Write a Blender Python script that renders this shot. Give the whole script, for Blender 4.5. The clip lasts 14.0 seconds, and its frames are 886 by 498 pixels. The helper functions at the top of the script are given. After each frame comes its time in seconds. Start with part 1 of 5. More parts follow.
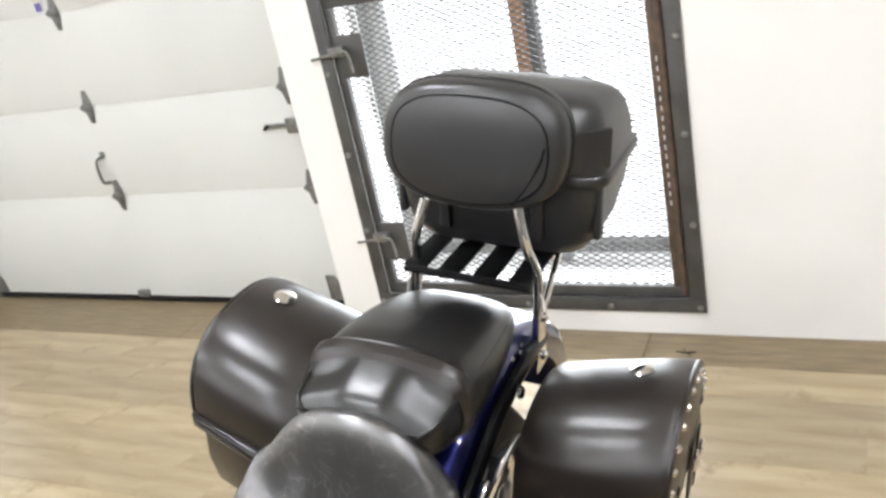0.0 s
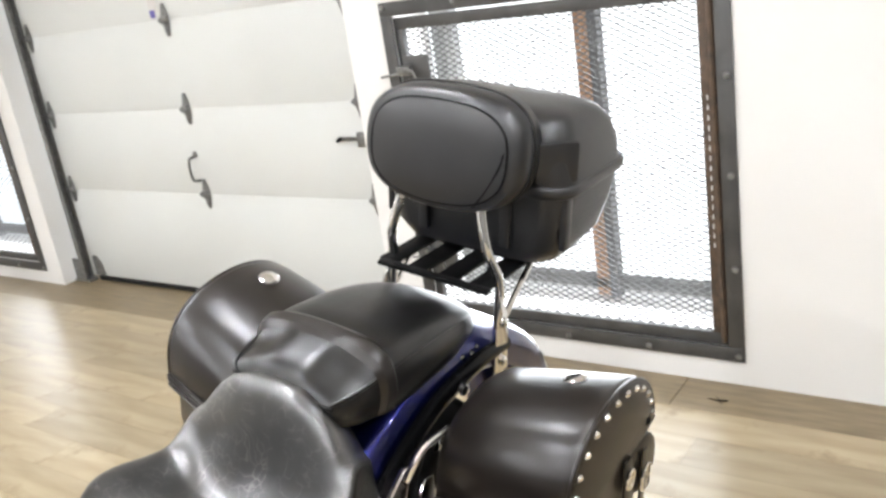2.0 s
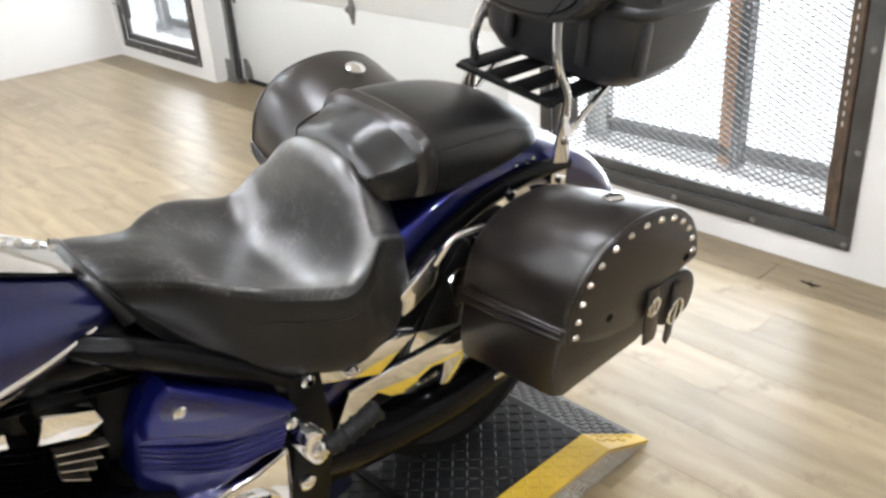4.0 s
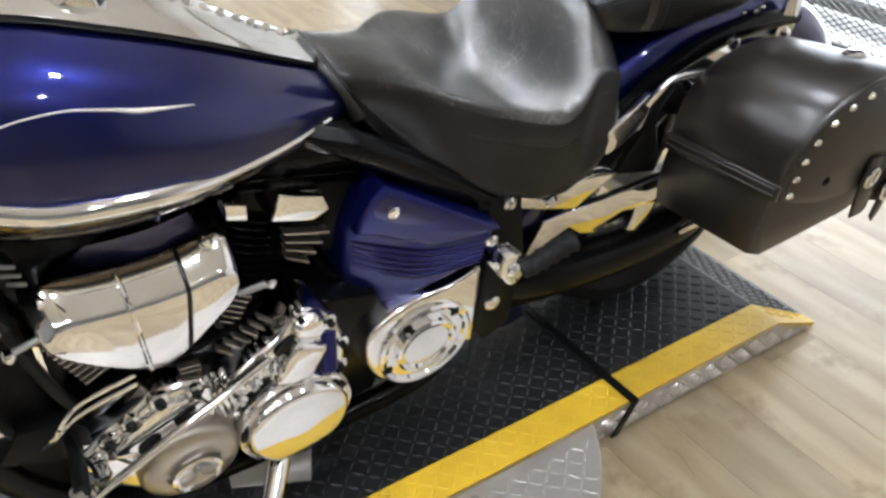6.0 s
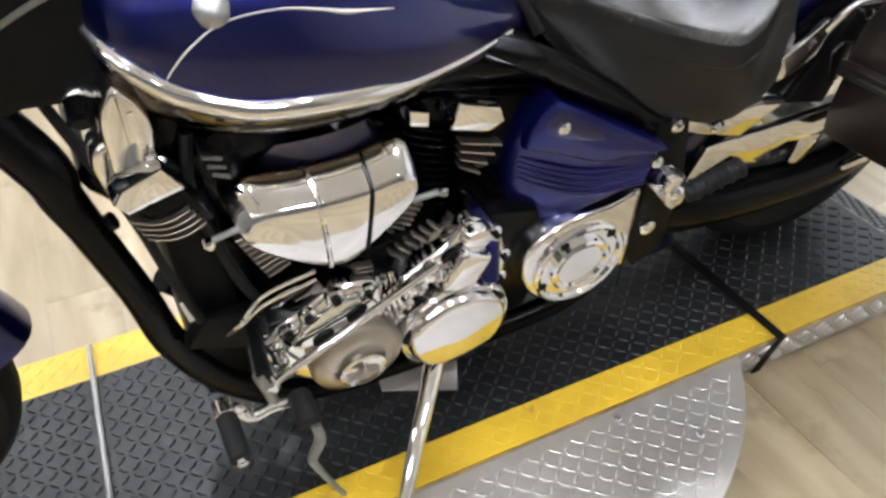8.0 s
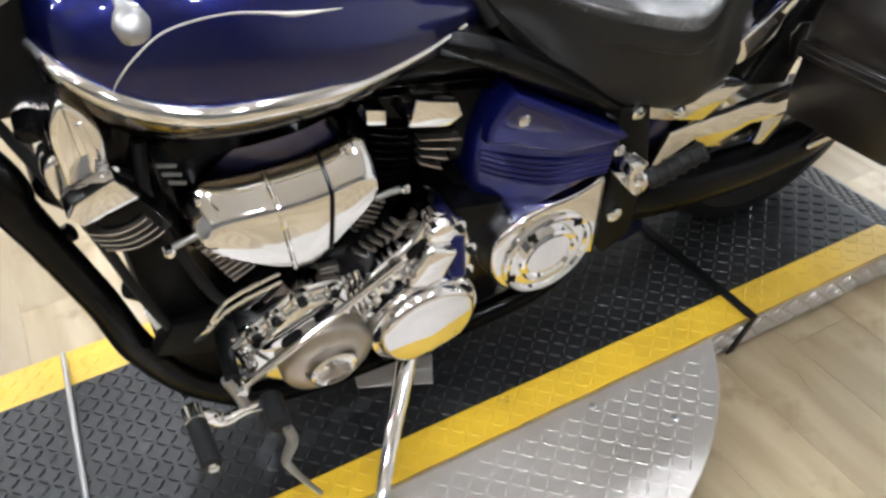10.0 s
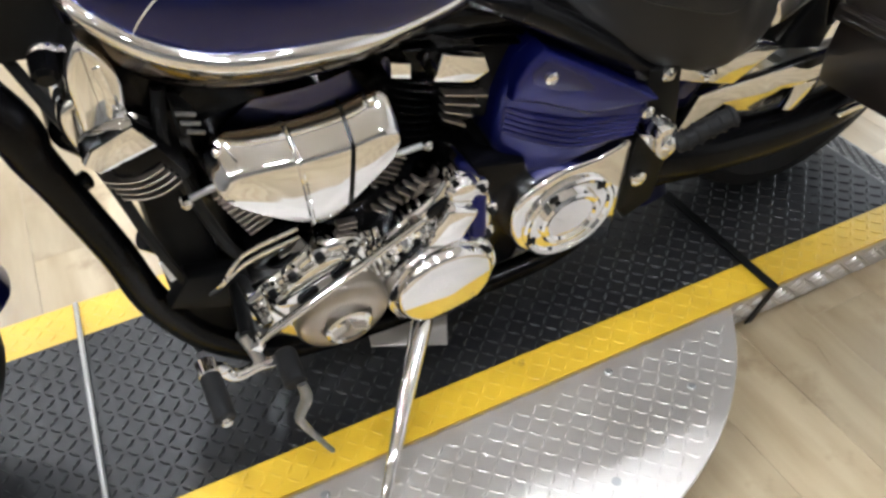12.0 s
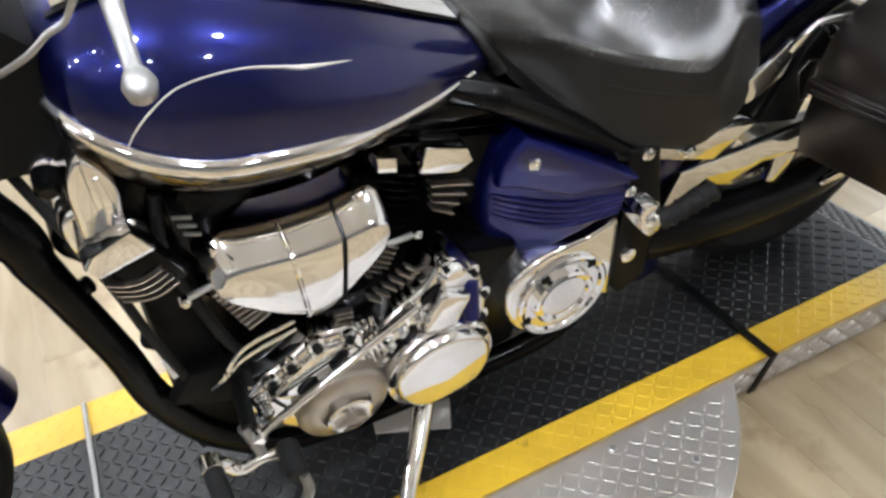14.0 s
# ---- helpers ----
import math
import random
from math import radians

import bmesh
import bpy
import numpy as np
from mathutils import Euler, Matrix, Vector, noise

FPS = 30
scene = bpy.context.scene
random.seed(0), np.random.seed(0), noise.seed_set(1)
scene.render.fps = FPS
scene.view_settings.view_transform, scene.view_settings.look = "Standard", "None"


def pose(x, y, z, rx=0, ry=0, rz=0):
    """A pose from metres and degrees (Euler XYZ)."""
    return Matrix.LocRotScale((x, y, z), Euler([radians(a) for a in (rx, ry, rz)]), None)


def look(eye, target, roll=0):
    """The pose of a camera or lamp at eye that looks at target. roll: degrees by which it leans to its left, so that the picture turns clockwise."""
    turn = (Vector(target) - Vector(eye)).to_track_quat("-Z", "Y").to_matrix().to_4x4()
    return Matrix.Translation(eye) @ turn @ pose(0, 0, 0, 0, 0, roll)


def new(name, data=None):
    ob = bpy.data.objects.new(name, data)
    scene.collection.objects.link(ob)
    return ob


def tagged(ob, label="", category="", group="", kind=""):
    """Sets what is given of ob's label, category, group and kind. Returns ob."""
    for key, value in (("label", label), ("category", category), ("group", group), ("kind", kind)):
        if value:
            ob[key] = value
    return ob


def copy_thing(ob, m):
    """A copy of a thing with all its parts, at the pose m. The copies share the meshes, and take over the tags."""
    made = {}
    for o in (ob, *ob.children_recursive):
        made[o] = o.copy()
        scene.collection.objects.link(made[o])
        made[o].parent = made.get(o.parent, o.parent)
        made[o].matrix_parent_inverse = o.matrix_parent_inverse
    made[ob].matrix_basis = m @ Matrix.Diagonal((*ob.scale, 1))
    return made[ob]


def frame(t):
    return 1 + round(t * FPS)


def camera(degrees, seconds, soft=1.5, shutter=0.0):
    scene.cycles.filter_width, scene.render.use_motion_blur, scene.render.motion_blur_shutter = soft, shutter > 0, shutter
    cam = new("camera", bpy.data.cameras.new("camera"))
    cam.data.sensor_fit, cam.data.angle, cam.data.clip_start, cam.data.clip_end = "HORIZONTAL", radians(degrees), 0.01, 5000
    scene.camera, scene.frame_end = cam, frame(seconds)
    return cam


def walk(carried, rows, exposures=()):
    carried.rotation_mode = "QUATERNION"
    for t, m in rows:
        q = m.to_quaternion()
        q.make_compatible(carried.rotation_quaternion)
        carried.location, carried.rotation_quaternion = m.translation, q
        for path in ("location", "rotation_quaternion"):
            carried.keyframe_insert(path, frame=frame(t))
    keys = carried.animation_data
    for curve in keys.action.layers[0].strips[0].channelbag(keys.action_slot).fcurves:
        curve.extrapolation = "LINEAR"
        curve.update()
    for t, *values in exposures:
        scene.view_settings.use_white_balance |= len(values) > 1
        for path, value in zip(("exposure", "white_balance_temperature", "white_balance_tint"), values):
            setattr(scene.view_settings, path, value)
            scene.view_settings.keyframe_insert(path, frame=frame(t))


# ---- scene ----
cam = camera(54.0, 14.0, soft=2.9)
PATH = [
    (0, (0.933, -0.306, 1.774), (0.04, 1.316, 1.018), -12.1),
    (0.5, (1.008, -0.158, 1.776), (0.059, 1.508, 1.205), -6.6),
    (1, (1.015, -0.059, 1.732), (-0.091, 1.518, 1.191), -4.3),
    (1.5, (1.065, -0.105, 1.707), (-0.089, 1.45, 1.203), -9.3),
    (2, (1.235, -0.243, 1.666), (0.1, 1.281, 1.042), -8.8),
    (2.5, (1.367, -0.294, 1.637), (0.233, 1.178, 0.895), -6.0),
    (3, (1.433, -0.199, 1.602), (0.115, 1.091, 0.826), -7.1),
    (5.5, (1.427, -0.27, 1.521), (0.107, 0.806, 0.472), 0.2),
    (6, (1.374, -0.34, 1.504), (-0.027, 0.529, 0.372), -1.3),
    (6.5, (1.34, -0.405, 1.491), (-0.094, 0.372, 0.333), -0.1),
    (7, (1.337, -0.45, 1.49), (-0.139, 0.238, 0.329), 1.1),
    (7.5, (1.362, -0.464, 1.484), (-0.106, 0.167, 0.282), -2.0),
    (10, (1.38, -0.42, 1.494), (-0.042, 0.22, 0.242), -5.1),
    (10.5, (1.383, -0.416, 1.484), (-0.004, 0.256, 0.209), -3.9),
    (11, (1.373, -0.422, 1.479), (-0.012, 0.231, 0.192), -3.5),
    (11.5, (1.364, -0.433, 1.474), (-0.031, 0.175, 0.176), -3.2),
    (12, (1.354, -0.429, 1.474), (-0.029, 0.164, 0.156), -4.1),
    (12.5, (1.369, -0.401, 1.482), (-0.086, 0.217, 0.258), -7.8),
    (13, (1.37, -0.379, 1.489), (-0.085, 0.295, 0.293), -7.4),
    (13.5, (1.385, -0.397, 1.505), (-0.131, 0.25, 0.371), -8.0),
    (14, (1.389, -0.409, 1.502), (-0.104, 0.22, 0.329), -7.1),
]
walk(cam, [(t, look(eye, target, roll)) for t, eye, target, roll in PATH], exposures=[(0, 0.36, 6300, 10), (3.2, 0.42, 6250, 10), (6.0, 0.28, 6000, 10), (14, 0.28, 6000, 10)])

# ---- world, sun, large lights ----
world = bpy.data.worlds.new("world")
world.use_nodes = True
scene.world = world
wn = world.node_tree.nodes
sky = wn.new("ShaderNodeTexSky")
sky.sky_type, sky.sun_disc = "NISHITA", False
sky.sun_elevation, sky.sun_rotation = radians(38), radians(20)
world.node_tree.links.new(sky.outputs[0], wn["Background"].inputs[0])
wn["Background"].inputs[1].default_value = 0.12


def area_lamp(name, m, sx, sy, watts, colour=(1, 1, 1)):
    lamp = bpy.data.lights.new(name, "AREA")
    lamp.shape, lamp.size, lamp.size_y, lamp.energy, lamp.color = "RECTANGLE", sx, sy, watts, colour
    ob = new(name, lamp)
    ob.matrix_world = m
    return ob


sun = bpy.data.lights.new("sun", "SUN")
sun.energy, sun.angle, sun.color = 2.5, radians(0.6), (1, 0.95, 0.88)
new("sun", sun).matrix_world = look((0.5, 9, 7), (0, 3, 0))
# daylight standing in the two barred openings
area_lamp("window_daylight", look((-0.37, 2.95, 0.82), (-0.37, 0, 0.6)), 1.25, 1.2, 38, (0.95, 0.98, 1))
area_lamp("far_window_daylight", look((-4.9, 2.95, 0.82), (-4.9, 0, 0.6)), 1.1, 1.2, 25, (0.95, 0.98, 1))


# ---- materials ----
def shader(name, base, rough=0.5, metal=0.0, coat=0.0, vary=0.0, scale=8.0, bump=0.0, bscale=60.0, tint=None, detail=6, stretch=None, rvary=0.0, island=0.0, spec=0.5, dirt=None, coat_rough=0.04, scratch=None):
    """A Principled material: base colour mixed with a stain tone by noise at two scales, and a fine relief."""
    m = bpy.data.materials.new(name)
    m.use_nodes = True
    nt = m.node_tree
    b = nt.nodes["Principled BSDF"]
    b.inputs["Roughness"].default_value, b.inputs["Metallic"].default_value = rough, metal
    b.inputs["Specular IOR Level"].default_value = spec
    b.inputs["Coat Weight"].default_value, b.inputs["Coat Roughness"].default_value = coat, coat_rough
    tc = nt.nodes.new("ShaderNodeTexCoord")
    src = tc.outputs["Object"]
    if stretch:
        mp = nt.nodes.new("ShaderNodeMapping")
        mp.inputs["Scale"].default_value = stretch
        nt.links.new(src, mp.inputs[0])
        src = mp.outputs[0]
    n1 = nt.nodes.new("ShaderNodeTexNoise")
    n1.inputs["Scale"].default_value, n1.inputs["Detail"].default_value = scale, detail
    nt.links.new(src, n1.inputs["Vector"])
    ramp = nt.nodes.new("ShaderNodeValToRGB")
    ramp.color_ramp.elements[0].position, ramp.color_ramp.elements[1].position = 0.3, 0.7
    tint = tint or tuple(c * (1 - vary) for c in base)
    ramp.color_ramp.elements[0].color, ramp.color_ramp.elements[1].color = (*tint, 1), (*base, 1)
    nt.links.new(n1.outputs["Fac"], ramp.inputs[0])
    out = ramp.outputs[0]
    if island:
        oi = nt.nodes.new("ShaderNodeObjectInfo")
        hs = nt.nodes.new("ShaderNodeHueSaturation")
        mr = nt.nodes.new("ShaderNodeMapRange")
        mr.inputs["To Min"].default_value, mr.inputs["To Max"].default_value = 1 - island, 1 + island
        nt.links.new(oi.outputs["Random"], mr.inputs[0])
        nt.links.new(mr.outputs[0], hs.inputs["Value"])
        nt.links.new(out, hs.inputs["Color"])
        out = hs.outputs[0]
    if dirt:
        tone, dscale, cut = dirt
        nd = nt.nodes.new("ShaderNodeTexNoise")
        nd.inputs["Scale"].default_value, nd.inputs["Detail"].default_value, nd.inputs["Roughness"].default_value = dscale, 8, 0.65
        nt.links.new(tc.outputs["Object"], nd.inputs["Vector"])
        dr = nt.nodes.new("ShaderNodeMapRange")
        dr.inputs["From Min"].default_value, dr.inputs["From Max"].default_value = cut, cut + 0.06
        dr.inputs["To Max"].default_value = 0.85
        nt.links.new(nd.outputs["Fac"], dr.inputs[0])
        mx = nt.nodes.new("ShaderNodeMix")
        mx.data_type = "RGBA"
        nt.links.new(dr.outputs[0], mx.inputs["Factor"])
        nt.links.new(out, mx.inputs["A"])
        mx.inputs["B"].default_value = (*tone, 1)
        out = mx.outputs["Result"]
    if scratch:
        # thin pale lines of worn grain, broken up by a coarse noise
        tone, sscale, width = scratch
        warp = nt.nodes.new("ShaderNodeTexNoise")
        warp.inputs["Scale"].default_value, warp.inputs["Detail"].default_value = 9, 3
        nt.links.new(tc.outputs["Object"], warp.inputs["Vector"])
        add = nt.nodes.new("ShaderNodeMix")
        add.data_type, add.inputs["Factor"].default_value = "VECTOR", 0.16
        nt.links.new(tc.outputs["Object"], add.inputs["A"])
        nt.links.new(warp.outputs["Color"], add.inputs["B"])
        vo = nt.nodes.new("ShaderNodeTexVoronoi")
        vo.feature = "DISTANCE_TO_EDGE"
        vo.inputs["Scale"].default_value = sscale
        nt.links.new(add.outputs["Result"], vo.inputs["Vector"])
        thin = nt.nodes.new("ShaderNodeMapRange")
        thin.inputs["From Min"].default_value, thin.inputs["From Max"].default_value = 0, width
        thin.inputs["To Min"].default_value, thin.inputs["To Max"].default_value = 1, 0
        nt.links.new(vo.outputs["Distance"], thin.inputs[0])
        gate_ = nt.nodes.new("ShaderNodeMapRange")
        gate_.inputs["From Min"].default_value, gate_.inputs["From Max"].default_value = 0.42, 0.68
        nt.links.new(n1.outputs["Fac"], gate_.inputs[0])
        mul = nt.nodes.new("ShaderNodeMath")
        mul.operation = "MULTIPLY"
        nt.links.new(thin.outputs[0], mul.inputs[0])
        nt.links.new(gate_.outputs[0], mul.inputs[1])
        ms = nt.nodes.new("ShaderNodeMix")
        ms.data_type = "RGBA"
        nt.links.new(mul.outputs[0], ms.inputs["Factor"])
        nt.links.new(out, ms.inputs["A"])
        ms.inputs["B"].default_value = (*tone, 1)
        out = ms.outputs["Result"]
    nt.links.new(out, b.inputs["Base Color"])
    if rvary:
        mr = nt.nodes.new("ShaderNodeMapRange")
        mr.inputs["To Min"].default_value, mr.inputs["To Max"].default_value = max(0.02, rough - rvary), rough + rvary
        nt.links.new(n1.outputs["Fac"], mr.inputs[0])
        nt.links.new(mr.outputs[0], b.inputs["Roughness"])
    if bump:
        n2 = nt.nodes.new("ShaderNodeTexNoise")
        n2.inputs["Scale"].default_value, n2.inputs["Detail"].default_value = bscale, 4
        nt.links.new(src, n2.inputs["Vector"])
        bp = nt.nodes.new("ShaderNodeBump")
        bp.inputs["Strength"].default_value, bp.inputs["Distance"].default_value = bump, 0.002
        nt.links.new(n2.outputs["Fac"], bp.inputs["Height"])
        nt.links.new(bp.outputs[0], b.inputs["Normal"])
    return m


def glow(name, colour, strength):
    m = bpy.data.materials.new(name)
    m.use_nodes = True
    b = m.node_tree.nodes["Principled BSDF"]
    b.inputs["Base Color"].default_value = (*colour, 1)
    b.inputs["Emission Color"].default_value, b.inputs["Emission Strength"].default_value = (*colour, 1), strength
    return m


CHROME = shader("chrome", (0.87, 0.87, 0.87), 0.05, 1.0, vary=0.06, scale=14, rvary=0.03)
SATIN = shader("satin_metal", (0.34, 0.30, 0.26), 0.38, 1.0, vary=0.15, scale=20, bump=0.1, bscale=300)
BRONZE = shader("bronze_grey_cover", (0.40, 0.365, 0.32), 0.36, 1.0, vary=0.15, scale=20, bump=0.05, bscale=300)
STEEL = shader("dull_steel", (0.42, 0.42, 0.41), 0.38, 0.9, vary=0.25, scale=12, bump=0.15, bscale=150)
BLUE = shader("blue_paint", (0.005, 0.008, 0.088), 0.30, 0.9, 1.0, vary=0.2, scale=3, coat_rough=0.012)
SIDE_BLUE = shader("blue_side_paint", (0.007, 0.010, 0.115), 0.30, 0.7, 0.4, vary=0.3, scale=5, coat_rough=0.06)
GLOSS_BLACK = shader("gloss_black", (0.0022, 0.0022, 0.0025), 0.24, 0.0, vary=0.4, scale=9, rvary=0.08, spec=0.13)
BLACK = shader("satin_black", (0.004, 0.004, 0.004), 0.5, 0.0, vary=0.5, scale=15, bump=0.1, bscale=200, spec=0.12)
DULL_BLACK = shader("black_plastic", (0.017, 0.017, 0.018), 0.36, 0.0, vary=0.25, scale=10, bump=0.12, bscale=700, spec=0.6)
SIDE_LEATHER = shader("seat_side_leather", (0.011, 0.0103, 0.0097), 0.42, 0.0, vary=0.35, scale=16, bump=0.2, bscale=480, rvary=0.06, spec=0.3)
RUBBER = shader("rubber", (0.008, 0.008, 0.008), 0.65, 0.0, vary=0.4, scale=30, bump=0.3, bscale=300, spec=0.25)
BAG = shader("bag_leather", (0.012, 0.0092, 0.0075), 0.30, 0.0, vary=0.4, scale=7, bump=0.07, bscale=420, spec=0.52)
VINYL = shader("seat_vinyl", (0.006, 0.0056, 0.0053), 0.30, 0.0, vary=0.4, scale=9, bump=0.08, bscale=550, spec=0.5)
PAD_VINYL = shader("backrest_vinyl", (0.014, 0.014, 0.015), 0.36, 0.0, vary=0.3, scale=9, bump=0.10, bscale=550, spec=0.6)
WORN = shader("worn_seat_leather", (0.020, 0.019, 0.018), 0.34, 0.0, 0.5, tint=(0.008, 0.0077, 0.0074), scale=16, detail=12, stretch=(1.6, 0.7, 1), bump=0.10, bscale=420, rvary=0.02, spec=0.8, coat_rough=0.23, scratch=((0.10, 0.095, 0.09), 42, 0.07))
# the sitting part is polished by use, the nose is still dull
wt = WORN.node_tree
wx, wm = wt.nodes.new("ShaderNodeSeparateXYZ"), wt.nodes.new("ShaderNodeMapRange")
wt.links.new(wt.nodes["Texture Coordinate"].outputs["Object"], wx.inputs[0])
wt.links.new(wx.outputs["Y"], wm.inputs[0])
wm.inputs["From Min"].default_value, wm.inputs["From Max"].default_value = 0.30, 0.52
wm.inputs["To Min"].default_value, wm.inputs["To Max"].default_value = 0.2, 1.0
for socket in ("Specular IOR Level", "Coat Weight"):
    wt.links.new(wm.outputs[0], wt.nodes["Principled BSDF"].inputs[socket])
WALL = shader("white_wall_paint", (0.75, 0.738, 0.715), 0.55, vary=0.05, scale=1.5, bump=0.12, bscale=90)
DOORWHITE = shader("white_door_paint", (0.62, 0.63, 0.61), 0.38, vary=0.06, scale=1.2, bump=0.08, bscale=160)
DARKWALL = shader("dark_wall_paint", (0.24, 0.235, 0.225), 0.6, vary=0.2, scale=1.5, bump=0.1, bscale=80)
CEIL = shader("ceiling_paint", (0.86, 0.855, 0.845), 0.7, vary=0.06, scale=2, bump=0.1, bscale=60)
FRAME = shader("grey_steel_frame", (0.10, 0.098, 0.095), 0.5, 0.5, vary=0.35, scale=9, bump=0.2, bscale=120, rvary=0.1)
# chrome whose reflection of the dark engine is put into the base colour
DARK_REFLECT_CHROME = shader("chrome_dark_reflection", (0.17, 0.145, 0.115), 0.10, 1.0, vary=0.3, scale=9)
RUST = shader("rusty_steel", (0.13, 0.085, 0.055), 0.65, 0.3, tint=(0.06, 0.045, 0.035), scale=25, bump=0.4, bscale=120)
MESH = shader("mesh_steel", (0.12, 0.12, 0.12), 0.45, 0.6, vary=0.3, scale=30)
TIMBER = shader("post_timber", (0.36, 0.19, 0.10), 0.6, vary=0.35, scale=6, stretch=(6, 6, 0.6), bump=0.3, bscale=40)
PLANK = shader("floor_plank", (0.378, 0.308, 0.200), 0.31, tint=(0.235, 0.178, 0.102), scale=2.0, stretch=(1.0, 7, 7), detail=9, bump=0.05, bscale=26, rvary=0.08, island=0.15, dirt=((0.235, 0.178, 0.105), 2.2, 0.555))
BORDER = shader("border_board", (0.24, 0.185, 0.11), 0.4, tint=(0.15, 0.112, 0.062), scale=4, stretch=(1.5, 9, 9), bump=0.15, bscale=30, rvary=0.1)
DECK = shader("deck_coating", (0.014, 0.0145, 0.0145), 0.38, 0.0, tint=(0.006, 0.006, 0.007), scale=6, detail=8, bump=0.12, bscale=250, rvary=0.08, spec=0.33, dirt=((0.05, 0.05, 0.052), 7, 0.64))
YELLOW = shader("yellow_paint", (0.66, 0.43, 0.025), 0.36, tint=(0.52, 0.33, 0.02), scale=9, detail=8, bump=0.1, bscale=120, rvary=0.08, dirt=((0.10, 0.07, 0.02), 16, 0.66))
TREADPLATE = shader("aluminium_plate", (0.58, 0.55, 0.51), 0.40, 0.70, tint=(0.46, 0.43, 0.39), scale=5, detail=8, bump=0.12, bscale=200, rvary=0.08)
ZINC = shader("zinc_hardware", (0.27, 0.27, 0.265), 0.42, 0.8, vary=0.35, scale=40)
PALE = shader("pale_trim", (0.62, 0.60, 0.57), 0.3, 0.0, 0.5, vary=0.1, scale=10)
LAMP = glow("lamp_glow", (0.98, 0.985, 1.0), 380)
OUTSIDE = glow("bright_daylight", (0.97, 0.99, 1.0), 0.95)


# ---- mesh helpers ----
def finish(bm, smooth=35):
    bmesh.ops.recalc_face_normals(bm, faces=bm.faces)
    me = bpy.data.meshes.new("mesh")
    bm.to_mesh(me)
    bm.free()
    if smooth:
        me.shade_smooth()
        me.set_sharp_from_angle(angle=radians(smooth))
    return me


def part(name, bm, material, parent=None, label="", smooth=35, kind=""):
    me = bm if isinstance(bm, bpy.types.Mesh) else finish(bm, smooth)
    if not me.materials:
        me.materials.append(material)
    ob = new(name, me)
    if parent:
        ob.parent = parent
    return tagged(ob, label, kind=kind)


def thing(name, label, category, m=None, group="", kind=""):
    ob = new(name)
    ob.empty_display_size = 0.05
    if m:
        ob.matrix_world = m
    return tagged(ob, label, category, group, kind)


def block(x0, x1, y0, y1, z0, z1, bevel=0.0, seg=2, bm=None):
    b = bmesh.new()
    bmesh.ops.create_cube(b, size=1)
    bmesh.ops.scale(b, vec=(x1 - x0, y1 - y0, z1 - z0), verts=b.verts)
    bmesh.ops.translate(b, vec=((x0 + x1) / 2, (y0 + y1) / 2, (z0 + z1) / 2), verts=b.verts)
    if bevel:
        bmesh.ops.bevel(b, geom=b.edges[:], offset=bevel, segments=seg, affect="EDGES", profile=0.5)
    return joined(bm, b)


def joined(bm, b):
    if bm is None:
        return b
    me = bpy.data.meshes.new("tmp")
    b.to_mesh(me)
    b.free()
    bm.from_mesh(me)
    bpy.data.meshes.remove(me)
    return bm


def moved(b, m):
    bmesh.ops.transform(b, matrix=m, verts=b.verts)
    return b


def frame_of(a, c):
    """A matrix whose z axis runs from a towards c, placed at a."""
    d = Vector(c) - Vector(a)
    return Matrix.Translation(a) @ d.to_track_quat("Z", "Y").to_matrix().to_4x4()


def lathe(a, c, profile, seg=28, bm=None):
    """A turned body on the axis from a towards c; profile: (radius, distance along the axis)."""
    b = bmesh.new()
    m = frame_of(a, c)
    rings = []
    for r, h in profile:
        rings.append([b.verts.new(m @ Vector((r * math.cos(k * math.tau / seg), r * math.sin(k * math.tau / seg), h))) for k in range(seg)])
    for p, q in zip(rings, rings[1:]):
        for k in range(seg):
            b.faces.new((p[k], p[(k + 1) % seg], q[(k + 1) % seg], q[k]))
    b.faces.new(rings[0][::-1])
    b.faces.new(rings[-1])
    return joined(bm, b)


def rod(a, c, r, r2=None, seg=14, bm=None, round_=0.2):
    r2 = r if r2 is None else r2
    n = (Vector(c) - Vector(a)).length
    e = min(r, r2) * round_
    return lathe(a, c, [(r - e, 0), (r, e), (r2, n - e), (r2 - e, n)], seg, bm)


def curve_points(points, per=6, closed=False):
    """Points on a smooth curve through the given ones."""
    pts = [Vector(p) for p in points]
    out, n = [], len(pts)
    for i in range(n if closed else n - 1):
        if closed:
            p0, p1, p2, p3 = pts[i - 1], pts[i], pts[(i + 1) % n], pts[(i + 2) % n]
        else:
            p1, p2 = pts[i], pts[i + 1]
            p0 = pts[i - 1] if i else p1 * 2 - p2
            p3 = pts[i + 2] if i + 2 < n else p2 * 2 - p1
        for k in range(per):
            t = k / per
            out.append(0.5 * (2 * p1 + (p2 - p0) * t + (2 * p0 - 5 * p1 + 4 * p2 - p3) * t * t + (3 * p1 - p0 - 3 * p2 + p3) * t ** 3))
    if not closed:
        out.append(pts[-1])
    return out


